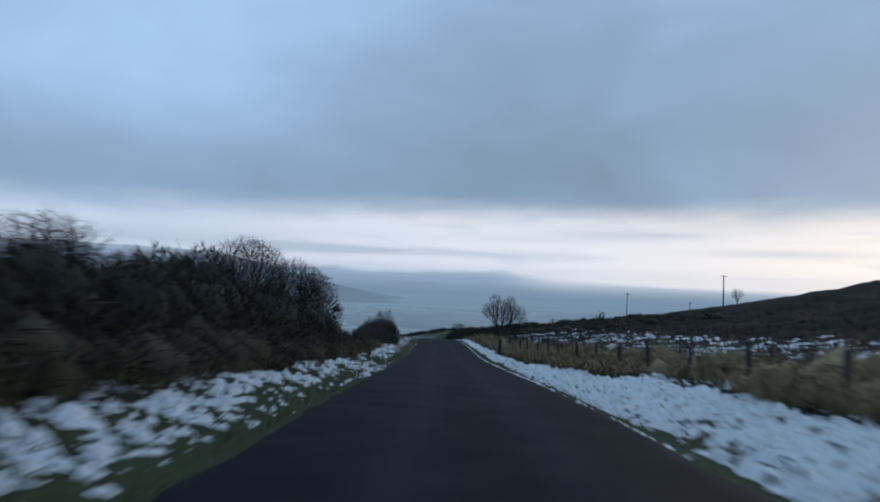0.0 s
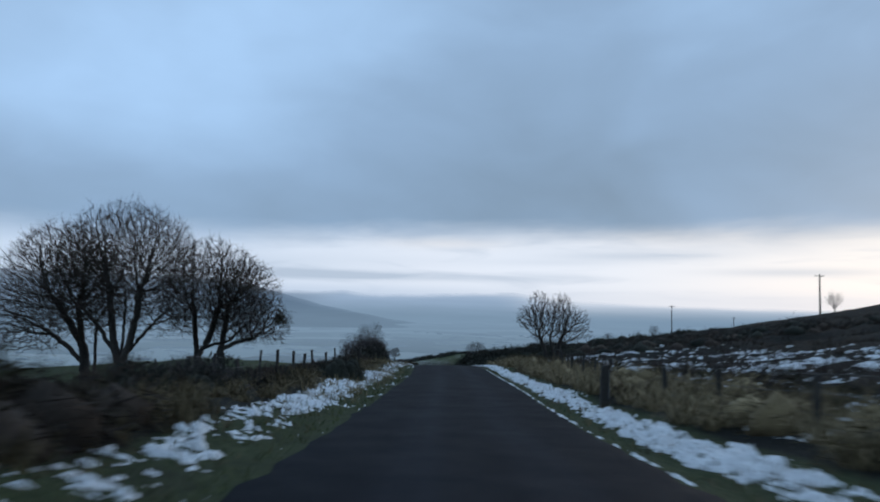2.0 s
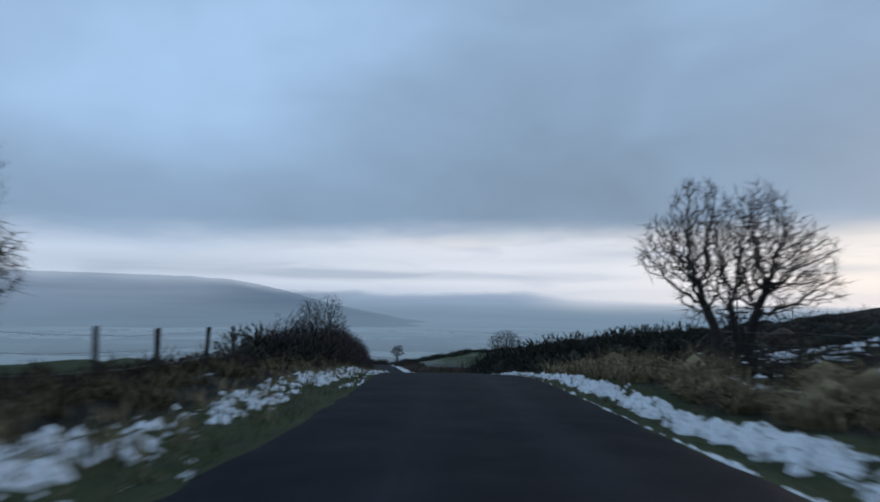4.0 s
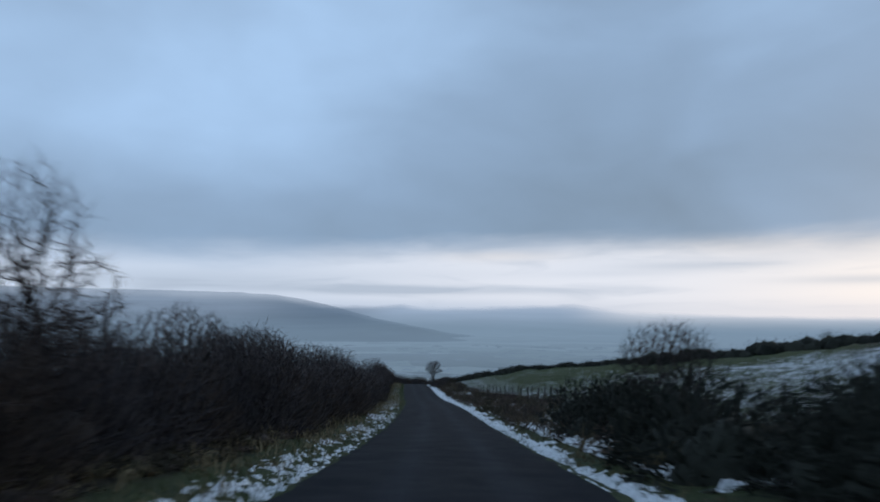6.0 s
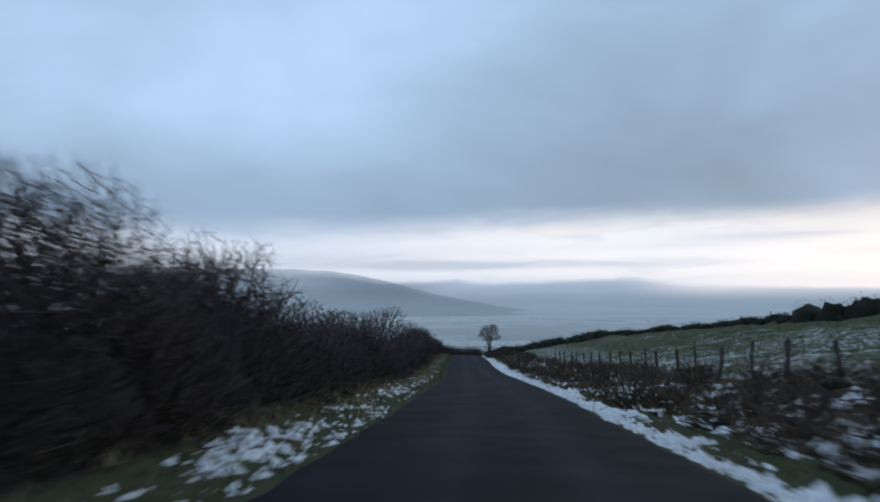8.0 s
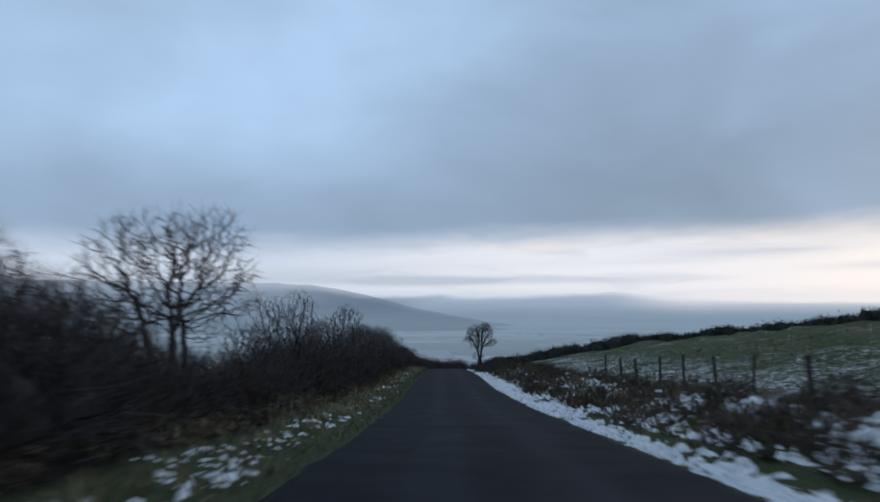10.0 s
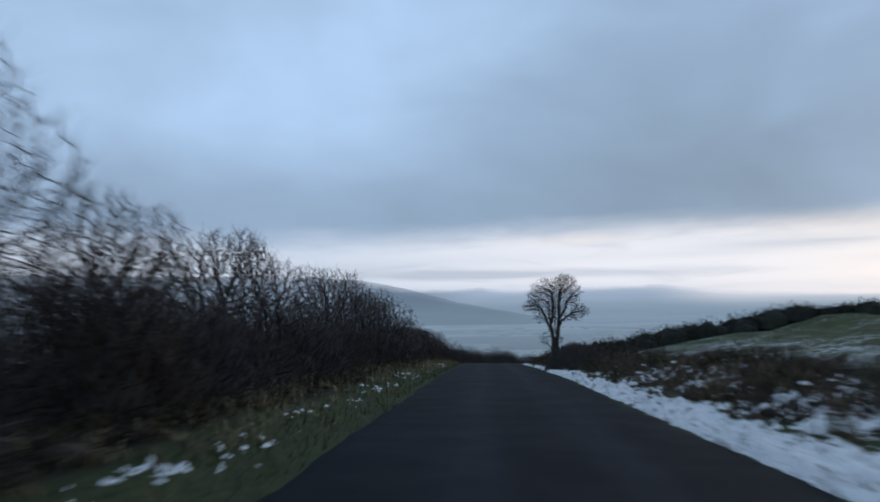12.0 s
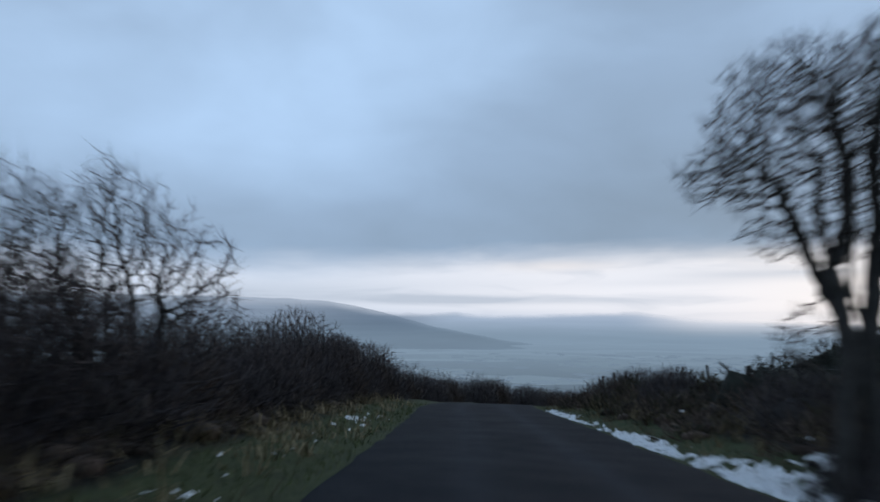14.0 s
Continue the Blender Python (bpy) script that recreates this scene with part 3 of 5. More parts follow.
def tree_meshes(name, seed, stems, fork, tips, lobes, twig_r=0.006, thick=0.5, wander=0.10, split=(3, 4), twig=None, stout=1.0):
    """Meshes of trunk, limbs and crown for a leafless tree whose branches reach for the crown's tips."""
    rng = np.random.default_rng(seed)
    pts = crown_points(rng, tips, lobes)
    trunks, limbs, twigs = [], [], []

    def bend(a, b, n, lift, sway=1.0):
        t = np.linspace(0, 1, n)[:, None]
        span = np.linalg.norm(b - a)
        w = np.cumsum(rng.normal(0, wander * span / n, (n, 3)), 0) * np.sin(t * np.pi) * sway
        return a + (b - a) * t + np.array([0, 0, 1]) * (-lift * span * np.sin(t * np.pi)) + w

    def grow(start, group, depth):
        r = twig_r * len(group) ** thick
        if len(group) <= 3 or depth > 9:
            for q in group:
                twigs.append((bend(start, q, 3, 0.05), twig_r * 1.1, twig_r * 0.5))
            return
        for g in clusters(rng, group, min(len(group) - 1, int(rng.integers(split[0], split[1] + 1)))):
            mid = g.mean(0)
            end = start + (mid - start) * rng.uniform(0.38, 0.55)
            rr = twig_r * len(g) ** thick
            line = (bend(start, end, 6 if depth < 2 else 4, 0.10), min(rr * 1.15, r), rr)
            (limbs if depth < 2 else twigs).append(line)
            grow(end, g, depth + 1)

    shares = [[] for _ in stems]
    for k, g in enumerate(sorted(clusters(rng, pts, 5 * len(stems)), key=lambda g: g.mean(0)[0])):
        shares[(k * 2 + k // 5) % len(stems) if len(stems) > 2 else (k + k // 3) % len(stems)].append(g)
    for (x, y), gs in zip(sorted(stems), shares):
        every = np.concatenate(gs)
        foot, mid = np.array([x, y, -0.35]), every.mean(0)
        top = np.array([x + (mid[0] - x) * 0.2, y + (mid[1] - y) * 0.2, fork * rng.uniform(0.85, 1.15)])
        rr = twig_r * len(every) ** thick
        trunks.append((bend(foot, top, 9, 0.0, 0.35), rr * 1.35 * stout, rr * stout))
        for g in gs:
            low = foot + (top - foot) * rng.uniform(0.8, 1.0)
            end = low + (g.mean(0) - low) * rng.uniform(0.4, 0.55)
            r2 = twig_r * len(g) ** thick
            limbs.append((bend(low, end, 6, 0.12), min(r2 * 1.3 * stout, rr * stout), r2))
            grow(end, g, 1)

    def skin(rows, sides):
        by = {}
        for l, a, b in rows:
            by.setdefault(len(l), []).append((l, a, b))
        return pile([tubes(np.array([r[0] for r in v]), np.array([r[1] for r in v]), np.array([r[2] for r in v]), sides) for v in by.values()])

    return (mesh_of(name + "_trunk", *skin(trunks, 8), BARK, True), mesh_of(name + "_limb", *skin(limbs, 5), BARK, True),
            mesh_of(name + "_crown", *skin(twigs, 3), twig or TWIG))


def branching(name, seed, stems, lobes, tips, step, kill, twig_r, power=2.4, crook=0.25, lift=0.0, spray=3, spray_len=0.4, swell=1.0, thick_limb=0.022, twig=None, bushy=False):
    """Meshes of trunk, limbs and crown (of woody base and crown, for a bush): shoots grow step by step from the stems towards the free room in the crown's lobes."""
    rng = np.random.default_rng(seed)
    aim = crown_points(rng, tips, lobes)
    node, up = [], []
    for stem, foot in stems:
        stem = np.array(stem, float)
        long = np.linalg.norm(np.diff(stem, axis=0), axis=1)
        run = np.concatenate([[0], np.cumsum(long)])
        for k, t in enumerate(np.arange(0 if foot is None else step, run[-1] + 1e-6, step)):
            p = np.array([np.interp(t, run, stem[:, j]) for j in range(3)])
            if foot is not None and k == 0:
                up.append(int(np.argmin(((np.array(node) - stem[0]) ** 2).sum(1))))
            else:
                up.append(len(node) - 1 if k else -1)
            node.append(p + (rng.normal(0, 0.12 * step, 3) if k else 0))
    woody = len(node)
    node, up = np.array(node), list(up)
    near, dist = np.zeros(len(aim), int), np.full(len(aim), 1e9)

    def meet(first):
        d = np.sqrt(((aim[:, None] - node[None, first:]) ** 2).sum(-1))
        j = d.argmin(1)
        best = d[np.arange(len(aim)), j]
        closer = best < dist
        near[closer], dist[closer] = j[closer] + first, best[closer]

    meet(0)
    kids = np.zeros(len(node), int)
    for _ in range(120):
        live = dist > kill
        aim, near, dist = aim[live], near[live], dist[live]
        if len(aim) < 5:
            break
        pull = np.zeros_like(node)
        np.add.at(pull, near, unit(aim - node[near]))
        src = np.unique(near)
        src = src[kids[src] < 3]
        if not len(src):
            break
        way = unit(unit(pull[src]) + rng.normal(0, crook, (len(src), 3)) + np.array([0, 0, lift]))
        kids[src] += 1
        first = len(node)
        node = np.concatenate([node, node[src] + way * step])
        up += list(src)
        kids = np.concatenate([kids, np.zeros(len(src), int)])
        meet(first)
    n = len(node)
    load = np.zeros(n)
    children = [[] for _ in range(n)]
    for i in range(n - 1, -1, -1):
        load[i] = load[i] if load[i] > 0 else 1.0
        if up[i] >= 0:
            load[up[i]] += load[i]
            children[up[i]].append(i)
    rad = twig_r * load ** (1 / power)
    rad[:woody] *= swell
    chains = {}
    starts = [(-1, i) for i in range(n) if up[i] < 0]
    while starts:
        before, i = starts.pop()
        line = [i] if before < 0 else [before, i]
        while children[i]:
            order = sorted(children[i], key=lambda c: -load[c])
            starts += [(i, c) for c in order[1:]]
            i = order[0]
            line.append(i)
        chains.setdefault(len(line), []).append(line)
    trunks, limbs, twigs = [], [], []
    for size, rows in chains.items():
        if size < 2:
            continue
        for line in rows:
            idx = np.array(line)
            r = rad[idx].copy()
            if up[idx[0]] >= 0 or idx[0] == up[idx[1]]:
                r[0] = min(r[0], r[1] * 1.25) if up[idx[0]] >= 0 else r[0]
            cut = [j for j in range(1, size) if (r[j] < thick_limb) != (r[j - 1] < thick_limb)]
            for p, q in zip([0] + cut, cut + [size]):
                seg, rr = node[idx[max(p - 1, 0):q]], r[max(p - 1, 0):q]
                if len(seg) > 1:
                    (trunks if idx[0] < woody and up[idx[0]] < 0 and p == 0 else limbs if rr[-1] >= thick_limb else twigs).append((seg, rr))

    def skin(rows, sides):
        by = {}
        for l, r in rows:
            by.setdefault(len(l), []).append((l, r))
        return pile([tubes(np.array([x[0] for x in v]), None, None, sides, np.array([x[1] for x in v])) for v in by.values()])

    thin = np.array([i for i in range(woody, n) if load[i] <= 5])
    at = np.repeat(node[thin], spray, 0)
    out = np.repeat(unit(node[thin] - node[np.array(up)[thin]]), spray, 0)
    way = unit(out + rng.normal(0, 0.38, out.shape) + np.array([0, 0, 0.12]))
    lines = np.stack([at, at + way * (spray_len * rng.uniform(0.3, 1.2, len(at)))[:, None]], 1)
    v3, f3 = spikes(lines, np.full(len(lines), twig_r * 0.8))
    v4, f4 = split(*skin(twigs, 3))
    crown = pile([(v4, f4), (v3, f3)])
    if bushy:
        return mesh_of(name + "_base", *skin(trunks + limbs, 4), HAW, True), mesh_of(name + "_crown", *crown, HAW)
    return mesh_of(name + "_trunk", *skin(trunks, 8), BARK, True), mesh_of(name + "_limb", *skin(limbs, 5), BARK, True), mesh_of(name + "_crown", *crown, twig or TWIG)


def plant_tree(name, label, at, meshes, turn=0.0, size=1.0, group=""):
    ob = thing(name, at, label, "tree", group, turn=turn, size=size)
    for kind, me in zip(("trunk", "bough_framework", "crown"), meshes):
        tagged(part(kind, me, ob), kind="" if kind == "trunk" else "stuff")
    return ob


def blades(rng, roots, ways, length, width, droop, short=False):
    """Bent blades of grass: two quads and nothing more."""
    n = len(roots)
    side = unit(np.cross(ways, np.array([0, 0, 1.0])) + rng.normal(0, 0.05, (n, 3))) * (width / 2)[:, None]
    mid = roots + ways * (length * 0.55)[:, None]
    tip = mid + unit(ways - np.array([0, 0, 1.0]) * droop[:, None]) * (length * 0.5)[:, None]
    if short:
        v = np.stack([roots - side, roots + side, tip + side * 0.2, tip - side * 0.2], 1)
        return v.reshape(-1, 3), np.arange(n * 4).reshape(-1, 4)
    v = np.stack([roots - side, roots + side, mid + side * 0.75, mid - side * 0.75, tip + side * 0.15, tip - side * 0.15], 1)
    b = (np.arange(n) * 6)[:, None]
    f = np.concatenate([b + np.array([[0, 1, 2, 3]]), b + np.array([[3, 2, 4, 5]])], 0)
    return v.reshape(-1, 3), f


def tussocks(seed, places, count, height, spread, width=0.012, droop=(0.2, 1.2), lean=0.45, short=False):
    """Clumps of blades at places (n, 3) with sizes (n)."""
    rng = np.random.default_rng(seed)
    at, size = places
    n = len(at)
    k = np.repeat(np.arange(n), count)
    m = len(k)
    a, r = rng.uniform(0, 2 * np.pi, m), np.sqrt(rng.uniform(0, 1, m)) * spread * size[k]
    off = np.stack([np.cos(a) * r, np.sin(a) * r, np.zeros(m) - 0.04], -1)
    out = np.stack([np.cos(a), np.sin(a), np.zeros(m)], -1) * (r / spread / size[k] * lean)[:, None]
    ways = unit(out + rng.normal(0, 0.18, (m, 3)) + np.array([0, 0, 1.0]))
    return blades(rng, at[k] + off, ways, height * size[k] * rng.uniform(0.55, 1.15, m), np.full(m, width) * rng.uniform(0.6, 1.4, m), rng.uniform(*droop, m), short)


def lump(seed, sub=2, rough=0.28):
    """A lumpy unit dome."""
    bm = bmesh.new()
    bmesh.ops.create_icosphere(bm, subdivisions=sub, radius=1.0)
    off = Vector((seed * 3.1, seed * 1.7, 0.3))
    for v in bm.verts:
        k = 1 + rough * noise.noise(v.co * 1.6 + off) + 0.5 * rough * noise.noise(v.co * 4.0 + off)
        v.co *= k
        v.co.z = max(v.co.z, -0.25)
    co, tri = np.array([v.co[:] for v in bm.verts]), np.array([[v.index for v in f.verts] for f in bm.faces])
    bm.free()
    return co, tri


def spines(rng, co, tri, count, length, width, up=0.4, deep=0.45):
    """Small leaf blades on and just under a lumpy surface."""
    pick = rng.integers(0, len(tri), count)
    w = rng.dirichlet((1, 1, 1), count)
    p = (co[tri[pick]] * w[..., None]).sum(1)
    n = unit(p)
    p = p * rng.uniform(1 - deep, 1.06, count)[:, None]
    way = unit(n + rng.normal(0, 0.55, n.shape) + np.array([0, 0, up]))
    ln = length * rng.uniform(0.5, 1.4, count)
    side = unit(np.cross(way, rng.normal(0, 1, way.shape))) * (width * rng.uniform(0.6, 1.4, count))[:, None]
    v = np.stack([p - side, p + side, p + way * ln[:, None] + side * 0.2, p + way * ln[:, None] - side * 0.2], 1)
    return v.reshape(-1, 3), np.arange(count * 4).reshape(-1, 4)


def quads(tri):
    return np.concatenate([tri, tri[:, 2:]], 1)


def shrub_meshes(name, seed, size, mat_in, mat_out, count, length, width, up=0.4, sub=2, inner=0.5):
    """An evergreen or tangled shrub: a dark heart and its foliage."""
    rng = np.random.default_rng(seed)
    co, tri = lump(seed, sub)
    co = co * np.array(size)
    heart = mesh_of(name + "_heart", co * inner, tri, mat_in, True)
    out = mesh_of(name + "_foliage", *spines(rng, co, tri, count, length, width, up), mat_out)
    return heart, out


# ---- trees ----
def left_trees():
    a = branching("sycamore", 11, [([(0, 0, -0.5), (0.05, 0, 1.0), (0.1, 0, 1.7)], None), ([(0.1, 0, 1.6), (-0.35, 0.1, 3.2), (-0.7, 0, 5.4), (-0.8, 0, 7.4)], 1), ([(0.1, 0, 1.6), (0.7, -0.1, 3.2), (1.1, 0, 5.2), (1.3, 0, 7.2)], 1),
                                   ([(0.1, 0, 1.7), (0.15, 0.3, 3.8), (0.2, 0.2, 6.5)], 1), ([(-0.1, 0, 2.3), (-1.1, 0, 3.9), (-2.1, -0.2, 5.2)], 1), ([(0.4, 0, 2.4), (1.5, 0.1, 3.8), (2.6, 0, 5.0)], 1)],
                  [(0.2, 0, 8.6, 4.6, 4.2, 4.7, 1.0), (-2.6, 0, 7.0, 2.9, 3.2, 3.8, 0.3), (2.8, 0, 6.9, 2.9, 3.2, 3.8, 0.35), (2.1, 0, 9.6, 3.0, 3.0, 2.9, 0.3)], 14000, 0.25, 0.30, 0.0120, 2.25, 0.13, 0.08, 3, 0.75, 1.1, 0.042)
    b = branching("ash", 23, [([(0, 0, -0.5), (0.1, 0, 1.4), (0, 0, 2.2), (-0.2, 0, 3.6), (-0.3, 0, 5.4)], None), ([(0.02, 0, 1.9), (0.7, 0.1, 3.0), (1.2, 0, 4.4), (1.5, 0, 5.6)], 1), ([(0.3, 0, 2.4), (1.4, -0.1, 2.9), (2.6, 0, 3.2)], 1)],
                  [(0.7, 0, 6.7, 3.5, 3.3, 3.8, 1.0), (2.6, 0, 5.3, 2.4, 2.6, 2.9, 0.4)], 9500, 0.24, 0.28, 0.0116, 2.25, 0.17, 0.05, 3, 0.65, 1.1, 0.04)
    c = branching("maple", 29, [([(0, 0, -0.5), (-0.1, 0, 2.2), (-0.5, 0, 4.4), (-0.9, 0, 6.6)], None), ([(0.5, 0.2, -0.5), (0.55, 0.2, 2.2), (0.5, 0.2, 5.0)], None), ([(-0.1, 0, 1.9), (-1.4, 0, 3.2), (-3.0, 0, 4.3)], 1), ([(-0.3, 0, 3.2), (-1.4, 0.2, 4.8), (-2.4, 0, 6.4)], 1)],
                  [(-1.9, 0, 7.7, 4.5, 4.0, 4.7, 1.0), (-4.6, 0, 5.3, 3.0, 3.0, 3.4, 0.4)], 13000, 0.25, 0.30, 0.0120, 2.25, 0.15, 0.05, 3, 0.75, 1.1, 0.042)
    d = branching("low_maple", 30, [([(0, 0, -0.5), (0.0, 0, 1.5), (0.25, 0, 3.2), (0.4, 0, 4.6)], None), ([(0.05, 0, 1.6), (1.2, 0, 2.2), (2.6, 0, 2.5)], 1)],
                  [(1.5, 0, 5.2, 2.7, 2.7, 3.2, 1.0), (2.9, 0, 3.6, 2.2, 2.2, 1.9, 0.55)], 6600, 0.22, 0.25, 0.0110, 2.25, 0.2, -0.02, 3, 0.55, 1.1, 0.037)
    for x, y, me, lab in ((-22.9, 81.0, a, "large leafless tree with a domed crown at the field edge"),
                          (-26.5, 83.6, c, "leafless twin-stemmed tree leaning away from a larger one"),
                          (-18.1, 82.9, b, "leafless forked tree with drooping outer boughs"),
                          (-16.4, 83.0, d, "smaller leafless tree under its neighbour, ivy on a low bough")):
        ob = plant_tree("bare_tree", lab, place(x, y), me, 0, 1.0, "bare trees by the field")
    co, tri = lump(4, 2, 0.5)
    leaves = mesh_of("ivy_leaves", *spines(np.random.default_rng(4), co * np.array([0.5, 0.8, 0.75]), tri, 380, 0.26, 0.030, -0.2, 1.0), OLIVE)
    ivy = tagged(part("ivy", leaves, ob, "browning ivy on a low bough"), kind="stuff")
    ivy.matrix_basis = Matrix.Translation((4.2, 0, 3.9))


def lone_trees():
    stems = [([(-0.19, 0, -0.3), (-0.16, 0.02, 0.9), (-0.10, 0, 1.7), (-0.26, 0, 2.4), (-0.40, 0.05, 3.1), (-0.36, 0, 3.8)], None),
             ([(0.10, 0.03, -0.3), (0.13, 0, 0.9), (0.06, 0, 1.6), (0.20, 0, 2.3), (0.29, 0, 3.0), (0.27, 0, 3.7), (0.42, 0, 4.4)], None),
             ([(-0.15, 0, 1.9), (-0.40, 0.1, 2.4), (-0.66, 0.1, 2.95), (-0.95, 0, 3.5)], 1), ([(-0.28, 0, 2.45), (-0.12, -0.1, 3.0), (-0.10, -0.1, 3.7), (-0.2, 0, 4.3)], 1),
             ([(0.11, 0, 1.75), (-0.02, 0.1, 2.3), (0.04, 0.1, 3.0), (0.10, 0.1, 3.6)], 1), ([(0.2, 0, 2.35), (0.48, -0.1, 2.75), (0.85, -0.1, 3.0), (1.25, 0, 3.25)], 1),
             ([(0.27, 0, 2.8), (0.65, 0.1, 3.35), (0.92, 0.1, 3.95)], 1), ([(-0.2, 0, 1.25), (-0.42, 0.1, 1.5), (-0.62, 0.1, 1.6)], 1)]
    lobes = [(-0.75, 0, 3.95, 1.0, 0.9, 0.95, 0.9), (0.62, 0, 4.25, 1.05, 0.95, 1.05, 1.0), (-1.35, 0, 3.55, 0.65, 0.6, 0.42, 0.32), (1.45, 0, 3.25, 0.65, 0.6, 0.42, 0.32), (0.0, 0, 3.2, 0.85, 0.6, 0.75, 0.55), (0.0, 0, 4.4, 0.7, 0.6, 0.7, 0.35),
             (0.6, 0, 5.0, 0.65, 0.6, 0.35, 0.14), (-0.5, 0, 4.8, 0.55, 0.5, 0.35, 0.12), (-0.62, 0, 1.75, 0.42, 0.4, 0.42, 0.05), (0.3, 0, 1.7, 0.25, 0.3, 0.3, 0.02), (1.0, 0, 2.9, 0.6, 0.5, 0.3, 0.1), (-0.8, 0, 2.9, 0.5, 0.5, 0.3, 0.1)]
    # drawn in to a narrow wedge
    stems = [([(x * (1.0 if z < 1.8 else 0.8), y, z) for x, y, z in line], foot) for line, foot in stems]
    lobes = [(x * 0.9, y, z, rx * 0.86, ry, rz, share) for x, y, z, rx, ry, rz, share in lobes]
    me = branching("thorn_tree", 5, stems, lobes, 6800, 0.08, 0.10, 0.0062, 2.45, 0.50, 0.02, 2, 0.18, 1.3, 0.015)
    plant_tree("hawthorn_tree", "lone leafless hawthorn with two twisted stems on the bank", place(-15.45, 236.4), me)
    me2 = branching("small_tree", 8, [([(0, 0, -0.3), (0.05, 0, 0.8), (-0.15, 0, 1.8)], None), ([(0.3, 0.1, -0.3), (0.45, 0.1, 1.0), (0.75, 0.1, 1.9)], None), ([(-0.3, 0, -0.3), (-0.6, 0, 1.2), (-0.9, 0, 1.9)], None)],
                    [(0, 0, 3.3, 2.1, 2.1, 1.6, 1.0), (-1.5, 0, 3.4, 1.3, 1.3, 1.2, 0.4), (1.4, 0, 3.1, 1.5, 1.4, 1.3, 0.4), (-1.0, 0, 4.8, 0.8, 0.8, 0.7, 0.14), (0.7, 0, 4.5, 0.9, 0.9, 0.8, 0.16), (2.3, 0, 2.3, 0.8, 0.8, 0.6, 0.1),
                     (0.2, 0, 1.9, 1.9, 1.6, 0.8, 0.2)], 3800, 0.14, 0.18, 0.0105, 2.3, 0.36, 0.03, 2, 0.34, 1.1, 0.03)
    me3 = tree_meshes("moor_tree", 9, [(0, 0), (0.3, 0.1)], 1.2, 260, [(0, 0, 3.2, 2.2, 2.2, 2.0, 1.0)], 0.012, 0.42, 0.16)
    plant_tree("small_tree", "small leafless tree rising from dark gorse", place(8.0, 85.7), me2)
    me4 = branching("thicket_tree", 12, [([(0, 0, -0.3), (0.1, 0, 0.9), (0.0, 0, 1.7)], None), ([(0.25, 0.1, -0.3), (0.4, 0.1, 1.6)], None), ([(-0.25, 0, -0.3), (-0.4, 0, 1.6)], None)],
                    [(0, 0, 2.9, 1.75, 1.6, 1.35, 1.0)], 2600, 0.11, 0.14, 0.0068, 2.3, 0.22, 0.22, 1, 0.38, 1.0, 0.022)
    plant_tree("small_tree", "small leafless tree behind a gorse thicket", place(3.5, 118.0), me4, 130, 0.78)
    for x, y, s, turn in ((62.5, 146, 0.75, 40), (49, 214, 0.6, 200), (38.3, 163, 0.55, 90), (18.9, 115, 0.36, 10)):
        plant_tree("small_tree", "small bare tree on the skyline of the moor", place(x, y), me3, turn, s, "skyline trees")


left_trees()
lone_trees()


# ---- hedges and thickets ----
def thorn_bush(name, seed, height, spread, tips, step=0.09):
    """A bare thorn bush: a ring of stems whose twigs fill an uneven dome."""
    rng = random.Random(seed)
    stems = []
    for k in range(8):
        a, r = k * 0.785 + rng.uniform(-0.3, 0.3), rng.uniform(0.15, 0.55) * spread
        x, y = math.cos(a) * r, math.sin(a) * r
        stems.append(([(x * 0.8, y * 0.8, -0.15), (x * 1.1, y * 1.1, 0.3 * height), (x * 1.5, y * 1.5, rng.uniform(0.42, 0.6) * height)], None))
    lobes = [(0, 0, 0.55 * height, 0.95 * spread, 0.85 * spread, 0.46 * height, 1.0)]
    for k in range(5):
        a, r = rng.uniform(0, 6.28), rng.uniform(0.2, 0.65) * spread
        lobes.append((math.cos(a) * r, math.sin(a) * r, rng.uniform(0.7, 0.92) * height, 0.34 * spread, 0.34 * spread, rng.uniform(0.16, 0.30) * height, 0.13))
    return branching(name, seed, stems, lobes, tips, step, step * 1.35, 0.0062, 2.5, 0.36, 0.10, 1, 0.24, 1.0, 0.016, bushy=True)


def tall_thorn(name, seed):
    """A hawthorn grown out of the hedge, with an open twiggy head."""
    rng = random.Random(seed)
    stems = [([(0.25 * k - 0.4, 0.1 * (k % 2), -0.3), (0.35 * k - 0.55, rng.uniform(-0.2, 0.2), 1.0), (0.55 * k - 0.85 + rng.uniform(-0.2, 0.2), rng.uniform(-0.3, 0.3), 2.0)], None) for k in range(4)]
    lobes = [(rng.uniform(-0.3, 0.3), 0, 2.5, 1.9, 1.6, 1.3, 1.0)]
    for k in range(6):
        lobes.append((rng.uniform(-1.3, 1.3), rng.uniform(-0.8, 0.8), rng.uniform(2.9, 3.7), rng.uniform(0.35, 0.7), rng.uniform(0.35, 0.7), rng.uniform(0.35, 0.7), 0.14))
    return branching(name, seed, stems, lobes, 2600, 0.11, 0.16, 0.0070, 2.4, 0.36, 0.08, 1, 0.32, 1.0, 0.02, twig=HAW)


